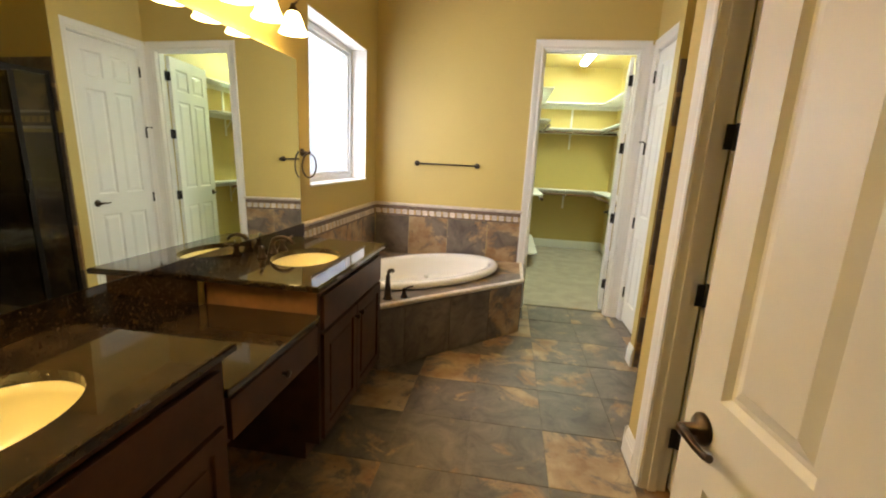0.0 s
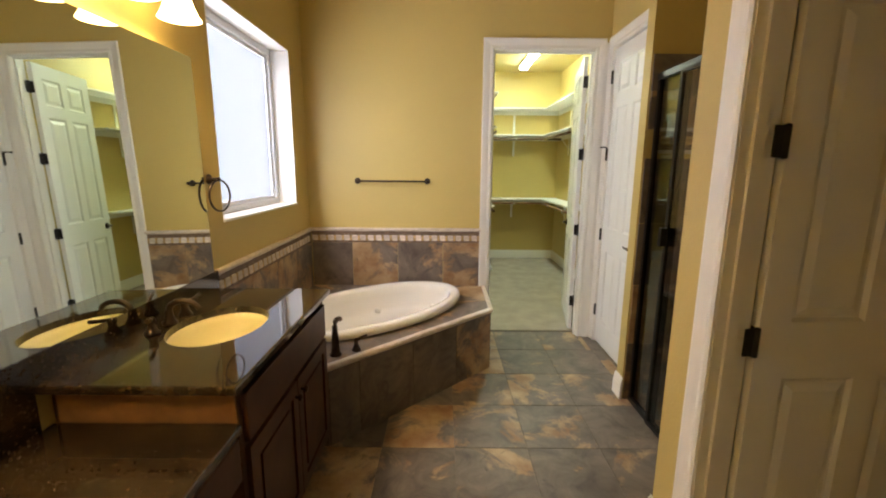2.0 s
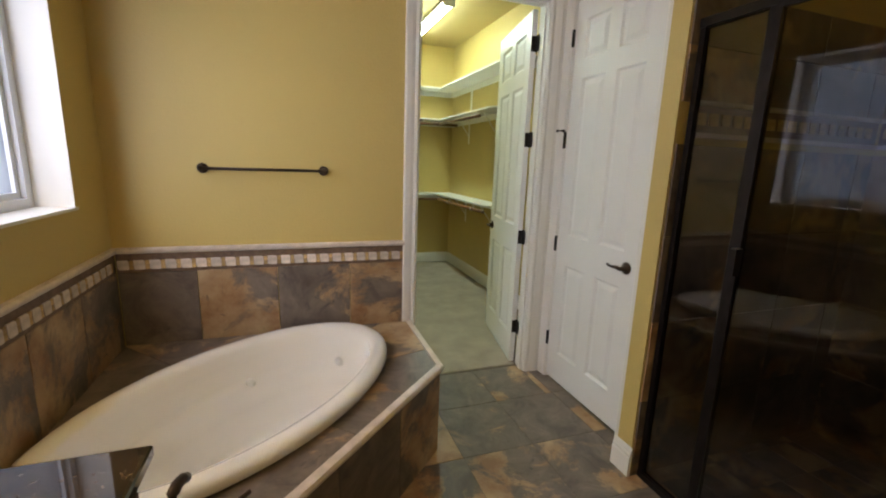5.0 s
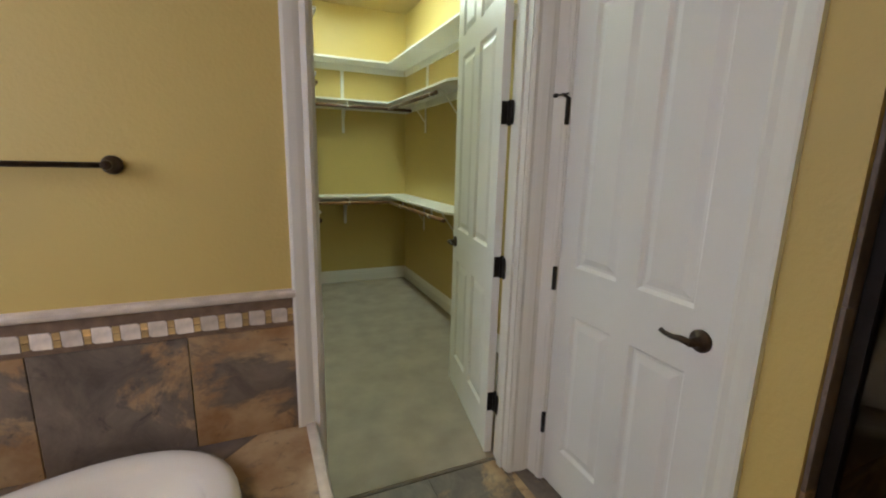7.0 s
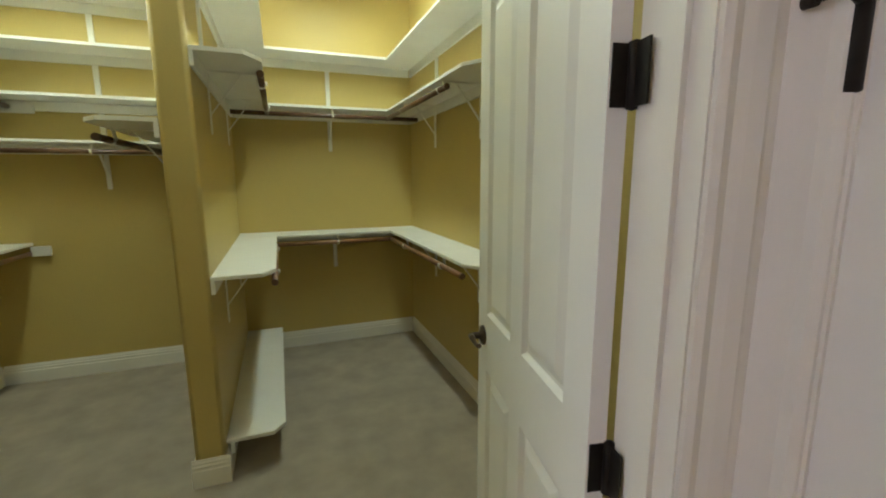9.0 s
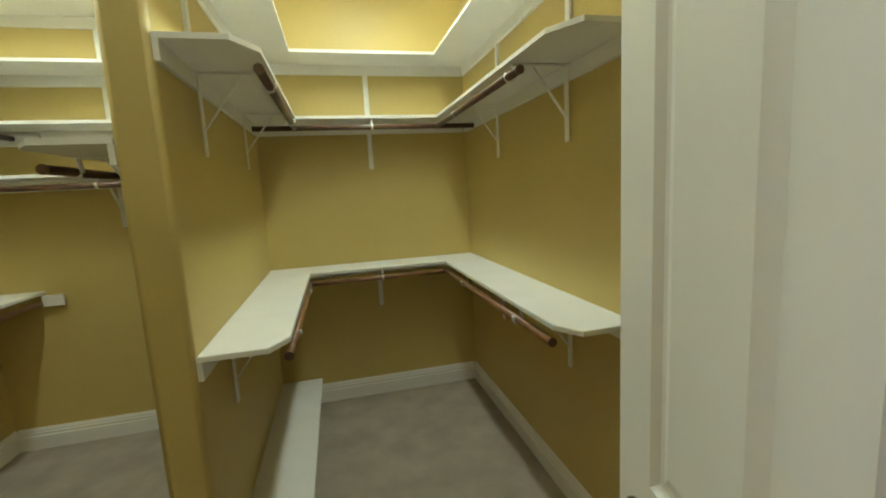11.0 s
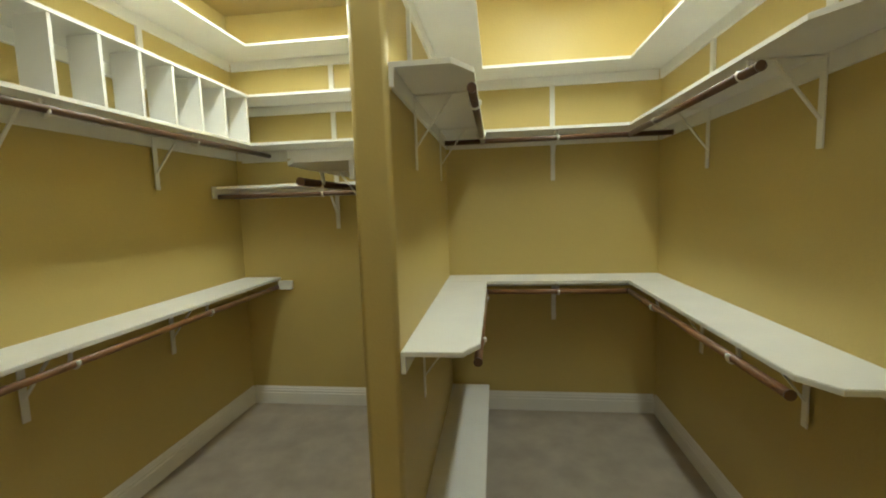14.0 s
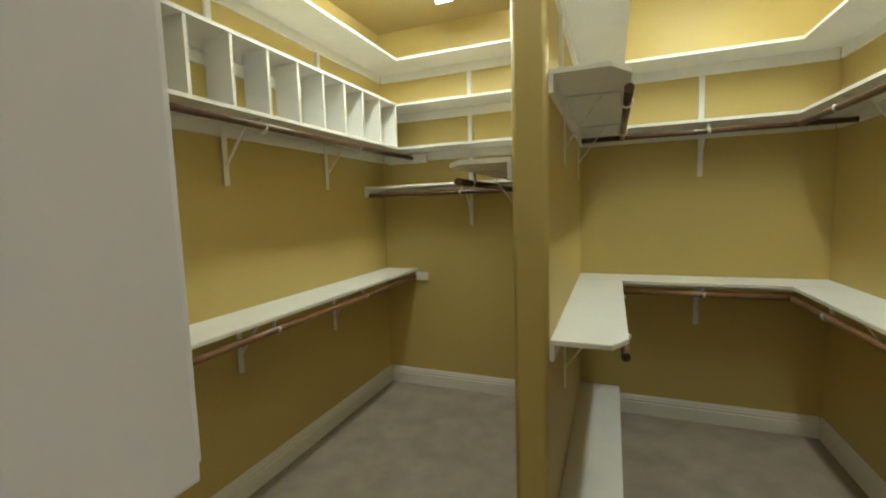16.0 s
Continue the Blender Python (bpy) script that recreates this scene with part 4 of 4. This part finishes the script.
for y in (5.40, 6.25, 7.1):
    solid("shelf_upright", bx(CXL + 0.001, y - 0.017, CUB1 + 0.001, CXL + 0.017, y + 0.017, 2.725 - ST - 0.067), shelf_m, "white painted upright strip between two shelves", "upright", group="shelf uprights")
for x, y, z in ((-0.955, CYB, 0.993), (-0.93, CYB, 1.985)):
    solid("rod_block", bx(x - (0.05 if z < 1.5 else 0.3), y - 0.04, z - 0.035, x + 0.065, y - 0.0195, z + 0.035, bevel=0.002, seg=1), shelf_m, "white painted board behind a rod end", "cleat", group="shelf cleats")

# plain white cabinet hung beside the doorway, inside the closet
wc = thing("wall_cabinet", "plain white cabinet hung high beside the closet doorway", "cabinet")
part("body", bx(-0.16, YC + 0.002, 1.345, 0.243, 4.862, 2.60, bevel=0.003), plain_white, wc)
part("cabinet_door", bx(-0.15, 4.8625, 1.355, 0.233, 4.872, 2.59, bevel=0.003), plain_white, wc)

# closet wall plate and dark box
wp = thing("wall_plate", "white plastic wall plate with a round knob", "wall plate")
part("plate", bx(CXR - 0.007, 5.935, 1.65, CXR - 0.001, 6.015, 1.775, bevel=0.003), plate_m, wp)
part("dial", lathe(bmesh.new(), [(0.001, 0.028), (0.02, 0.026), (0.022, 0.0)], 16, Matrix.Translation((CXR - 0.007, 5.955, 1.72)) @ Matrix.Rotation(radians(-90), 4, "Y")), plate_m, wp)
solid("key_box", bx(CXR - 0.03, 5.885, 1.515, CXR - 0.001, 6.01, 1.597, bevel=0.004), dark_frame, "small dark brown box on the closet wall", "box")

# closet ceiling lights; the third is unseen, added to brighten the divider's front
for cx, cy in ((1.15, 6.87), (-0.52, 6.91), (0.3, 5.47)):
    f = thing("ceiling_light", "long fluorescent wrap light on the closet ceiling, lit; the front one an added fill", "ceiling light", "closet lights")
    part("housing", bx(cx - 0.062, cy - 0.62, H - 0.03, cx + 0.062, cy + 0.62, H + 0.001, bevel=0.004), plate_m, f)
    bm = bmesh.new()
    extrude_profile(bm, [(-0.054, -0.031), (-0.05, -0.05), (-0.032, -0.064), (0.032, -0.064), (0.05, -0.05), (0.054, -0.031)], (cx, cy - 0.6, H), (cx, cy + 0.6, H), (1, 0, 0))
    part("diffuser", bm, tube_m if cy > 6 else fill_tube_m, f, "lit white prismatic diffuser")
    for y in (cy - 0.619, cy + 0.601):
        part("end_cap", bx(cx - 0.063, y, H - 0.068, cx + 0.063, y + 0.018, H - 0.0305), plate_m, f)

# ---- tiles ----
TILE = {}


def tile(parent, x0, y0, x1, y1, m, t=0.009, joint=0.0014, mat=slate_m):
    """One slate tile on the plane of m (x, y in it, z out of it)."""
    w, h = round(x1 - x0 - 2 * joint, 3), round(y1 - y0 - 2 * joint, 3)
    if w < 0.01 or h < 0.01:
        return
    key = (w, h, t, mat.name)
    if key not in TILE:
        bm = bmesh.new()
        b = 0.0012
        a0 = [bm.verts.new((x, y, 0)) for x, y in ((0, 0), (w, 0), (w, h), (0, h))]
        a1 = [bm.verts.new((x, y, t - b)) for x, y in ((0, 0), (w, 0), (w, h), (0, h))]
        a2 = [bm.verts.new((x, y, t)) for x, y in ((b, b), (w - b, b), (w - b, h - b), (b, h - b))]
        for p, q in ((a0, a1), (a1, a2)):
            for i in range(4):
                bm.faces.new((p[i], p[(i + 1) % 4], q[(i + 1) % 4], q[i]))
        bm.faces.new(a2)
        TILE[key] = mesh_of("tile", bm, mat)
    ob = new("tile", TILE[key])
    ob.parent = parent
    ob.matrix_basis = m @ Matrix.Translation((x0 + joint, y0 + joint, random.uniform(-0.0006, 0.0006)))
    return ob


def plane_at(o, x, y):
    x, y = Vector(x).normalized(), Vector(y).normalized()
    m = Matrix.Identity(4)
    m.col[0][:3], m.col[1][:3], m.col[2][:3], m.col[3][:3] = x, y, x.cross(y), Vector(o)
    return m


def cuts(a, b, pitch, phase):
    k = math.ceil((a - phase) / pitch - 1e-6)
    out = [a]
    while phase + k * pitch < b - 1e-6:
        if phase + k * pitch > a + 1e-6:
            out.append(phase + k * pitch)
        k += 1
    return out + [b]


gm = plane_at((0, 0, -0.009), (1, 0, 0), (0, 1, 0))
xs = cuts(XL, XT, 0.4055, 0.4415)
ys = cuts(0.33, 4.587, 0.44, 2.851)
for x0, x1 in zip(xs, xs[1:]):
    for y0, y1 in zip(ys, ys[1:]):
        if x1 < -0.72 and y1 > 2.9 or x1 < -0.2 and y0 > 3.3 or x1 < 0.33 and y0 > 4.2:
            continue
        if y1 > YF and x1 > OX0 and x0 < OX1:
            tile(floor, max(x0, OX0 + 0.02), y0, min(x1, OX1 - 0.02), y1, gm)
            if x1 > OX1:
                tile(floor, OX1 - 0.02, y0, x1, YF, gm)
            continue
        tile(floor, x0, y0, x1, min(y1, YF), gm)
for x0, x1 in zip(xs, xs[1:]):
    tile(floor, x0, 0.0, x1, 0.33, gm), tile(floor, x0, -0.4, x1, 0.0, gm)

# wainscot behind the tub
wz0, wz1 = DZ, 0.875
far_w = thing("wainscot_far", "slate-tile wainscot with a stone mosaic border behind the tub", "wainscot", kind="structure")
left_w = thing("wainscot_window", "slate-tile wainscot with a stone mosaic border under the window", "wainscot", kind="structure")
fm = plane_at((0, YF - 0.001, 0), (1, 0, 0), (0, 0, 1))
lm = plane_at((XL + 0.001, 0, 0), (0, 1, 0), (0, 0, 1))
for pts in (cuts(XL + 0.012, 0.295, 0.405, -0.847),):
    for a, b in zip(pts, pts[1:]):
        tile(far_w, a, wz0, b, wz1, fm, joint=0.0015)
pts = cuts(2.868, YF - 0.012, 0.405, 3.27)
for a, b in zip(pts, pts[1:]):
    tile(left_w, a, wz0, b, wz1, lm, joint=0.0015)
SMALL = {}


def chip(parent, kind, x, z, m):
    if kind not in SMALL:
        bm = bmesh.new()
        if kind != "ochre":
            s, c = 0.0245, 0.007
            prism(bm, [(-s + c, -s), (s, -s), (s, s - c), (s - c, s), (-s, s), (-s, -s + c)], 0, 0.006)
        else:
            prism(bm, [(-0.009, -0.0105), (0.009, -0.0105), (0.009, 0.0105), (-0.009, 0.0105)], 0, 0.005)
        SMALL[kind] = mesh_of("mosaic_piece", bm, cream_mosaic if kind == "cream" else ochre_mosaic)
    ob = new("mosaic_piece", SMALL[kind])
    ob.parent = parent
    ob.matrix_basis = m @ Matrix.Translation((x, z, 0.007)) @ Matrix.Rotation(random.uniform(-0.03, 0.03), 4, "Z")


def border(parent, m, a, b):
    bm = prism(bmesh.new(), [(a, wz1), (b, wz1), (b, 0.978), (a, 0.978)], 0, 0.007, m)
    part("border_ground", bm, listel, parent)
    x = a + 0.03
    while x < b - 0.02:
        chip(parent, "cream", x, 0.917, m)
        for dz in (-0.012, 0.012):
            if x + 0.036 < b - 0.01:
                chip(parent, "ochre", x + 0.0355, 0.917 + dz, m)
        x += 0.071


border(far_w, fm, XL + 0.012, 0.295)
border(left_w, lm, 2.868, YF - 0.012)
CAP = [(0, 0), (0.016, 0.002), (0.024, 0.012), (0.026, 0.022), (0.02, 0.03), (0, 0.032)]
part("cap_moulding", extrude_profile(bmesh.new(), CAP, (XL + 0.003, YF, 0.975), (0.296, YF, 0.975), (0, -1, 0)), stone_trim, far_w, "cream stone cap moulding")
part("cap_moulding", extrude_profile(bmesh.new(), CAP, (XL, 2.867, 0.975), (XL, YF - 0.001, 0.975), (1, 0, 0)), stone_trim, left_w, "cream stone cap moulding")

# tub deck: top tiles cut round the tub, apron tiles, stone nosing
bm = bmesh.new()
inner = ell(1.0, 56, -0.03)


def edge_hit(c, d):
    best = 9.0
    for (ax, ay), (bx_, by_) in zip(DECK, DECK[1:] + DECK[:1]):
        ex, ey = bx_ - ax, by_ - ay
        den = d[0] * ey - d[1] * ex
        if abs(den) < 1e-9:
            continue
        t = ((ax - c[0]) * ey - (ay - c[1]) * ex) / den
        s = ((ax - c[0]) * d[1] - (ay - c[1]) * d[0]) / den
        if t > 0 and -1e-6 <= s <= 1 + 1e-6:
            best = min(best, t)
    return best


outer = []
for p in inner:
    d = Vector((p[0] - TC.x, p[1] - TC.y)).normalized()
    t = edge_hit(TC, d)
    outer.append((TC.x + d.x * t, TC.y + d.y * t))
for c in DECK:
    j = min(range(56), key=lambda i: (outer[i][0] - c[0]) ** 2 + (outer[i][1] - c[1]) ** 2)
    outer[j] = c
bm.free()
for k in range(0, 56, 7):
    bm = bmesh.new()
    idx = [(k + i) % 56 for i in range(8)]
    pin, pout = [Vector(inner[i]) for i in idx], [Vector(outer[i]) for i in idx]
    for a, b in ((pin, 0), (pout, 0)):
        a[0] = a[0] + (a[1] - a[0]).normalized() * 0.002
        a[-1] = a[-1] + (a[-2] - a[-1]).normalized() * 0.002
    vi, vo = [bm.verts.new((*p, DZ)) for p in pin], [bm.verts.new((*p, DZ)) for p in pout]
    vi2, vo2 = [bm.verts.new((*p, DZ - 0.011)) for p in pin], [bm.verts.new((*p, DZ - 0.011)) for p in pout]
    for a, b in ((vi, vo), (vi2, vi), (vo, vo2)):
        for i in range(7):
            bm.faces.new((a[i], a[i + 1], b[i + 1], b[i]))
    bm.faces.new((vi[0], vo[0], vo2[0], vi2[0])), bm.faces.new((vi[-1], vo[-1], vo2[-1], vi2[-1]))
    part("tile", bm, slate_m, deck)
for p, q in ((DECK[1], DECK[2]), (DECK[2], DECK[3]), (DECK[0], DECK[1])):
    p, q = Vector((*p, 0)), Vector((*q, 0))
    L = (q - p).length
    m = plane_at(p, q - p, (0, 0, 1))
    pts = cuts(0, L, 0.405, 0.20 if L > 1 else 0.25)
    for a, b in zip(pts, pts[1:]):
        tile(deck, a, 0.0, b, DZ - 0.03, m, joint=0.0015)
bm = bmesh.new()
NOS = [(-0.012, -0.026), (0.016, -0.026), (0.024, -0.018), (0.026, -0.006), (0.02, 0.005), (0.008, 0.008), (-0.012, 0.008)]
path = [DECK[1], DECK[2], DECK[3]]
dirs = []
for p, q in ((DECK[1], DECK[2]), (DECK[2], DECK[3])):
    d = Vector((q[0] - p[0], q[1] - p[1])).normalized()
    dirs.append(Vector((d.y, -d.x)))
mid = (dirs[0] + dirs[1]).normalized()
mid = mid / mid.dot(dirs[0])
outs = [Vector((0.4, -1.0)), mid, dirs[1]]
rings = [[bm.verts.new((p[0] + o.x * a, p[1] + o.y * a, DZ + b)) for a, b in NOS] for p, o in zip(path, outs)]
for r0, r1 in zip(rings, rings[1:]):
    for i in range(len(NOS)):
        bm.faces.new((r0[i], r0[(i + 1) % len(NOS)], r1[(i + 1) % len(NOS)], r1[i]))
bm.faces.new(rings[0]), bm.faces.new(rings[-1][::-1])
part("nosing", bm, stone_trim, deck, "cream stone edge moulding")

# shower lining
swall = thing("shower_lining", "dark slate wall tiles lining the shower, with a stone border", "shower wall", kind="structure")
for start, m, w in ((0.075, plane_at((1.19, 3.384, 0), (1, 0, 0), (0, 0, 1)), 1.34), (0.01, plane_at((2.539, 3.38, 0), (0, -1, 0), (0, 0, 1)), 1.05), (0.01, plane_at((2.53, 2.321, 0), (-1, 0, 0), (0, 0, 1)), 1.29)):
    for a, b in zip(cuts(0, w, 0.405, 0.0), cuts(0, w, 0.405, 0.0)[1:]):
        for z0, z1 in list(zip(cuts(0.0, 1.60, 0.40, 0.0), cuts(0.0, 1.60, 0.40, 0.0)[1:])) + [(1.77, 1.99), (1.99, 2.20)]:
            tile(swall, a, z0, b, z1, m, joint=0.0015)
    bm = prism(bmesh.new(), [(start, 1.65), (w - 0.01, 1.65), (w - 0.01, 1.765), (start, 1.765)], 0, 0.007, m)
    part("border_ground", bm, listel, swall)
    bm = bmesh.new()
    for z in (1.63, 1.76):
        box(bm, start, z, 0, w - 0.01, z + 0.02, 0.018, m)
    part("liner", bm, stone_trim, swall, "cream stone liner strips")
    x = start + 0.04
    while x < w - 0.04:
        chip(swall, "tan", x, 1.706, m)
        x += 0.071
sfloor = plane_at((0, 0, -0.009), (1, 0, 0), (0, 1, 0))
for x0, x1 in zip(cuts(XT - 0.05, 2.53, 0.2, 1.3), cuts(XT - 0.05, 2.53, 0.2, 1.3)[1:]):
    for y0, y1 in zip(cuts(2.33, 3.39, 0.2, 2.33), cuts(2.33, 3.39, 0.2, 2.33)[1:]):
        tile(floor, x0, y0, x1, y1, sfloor)
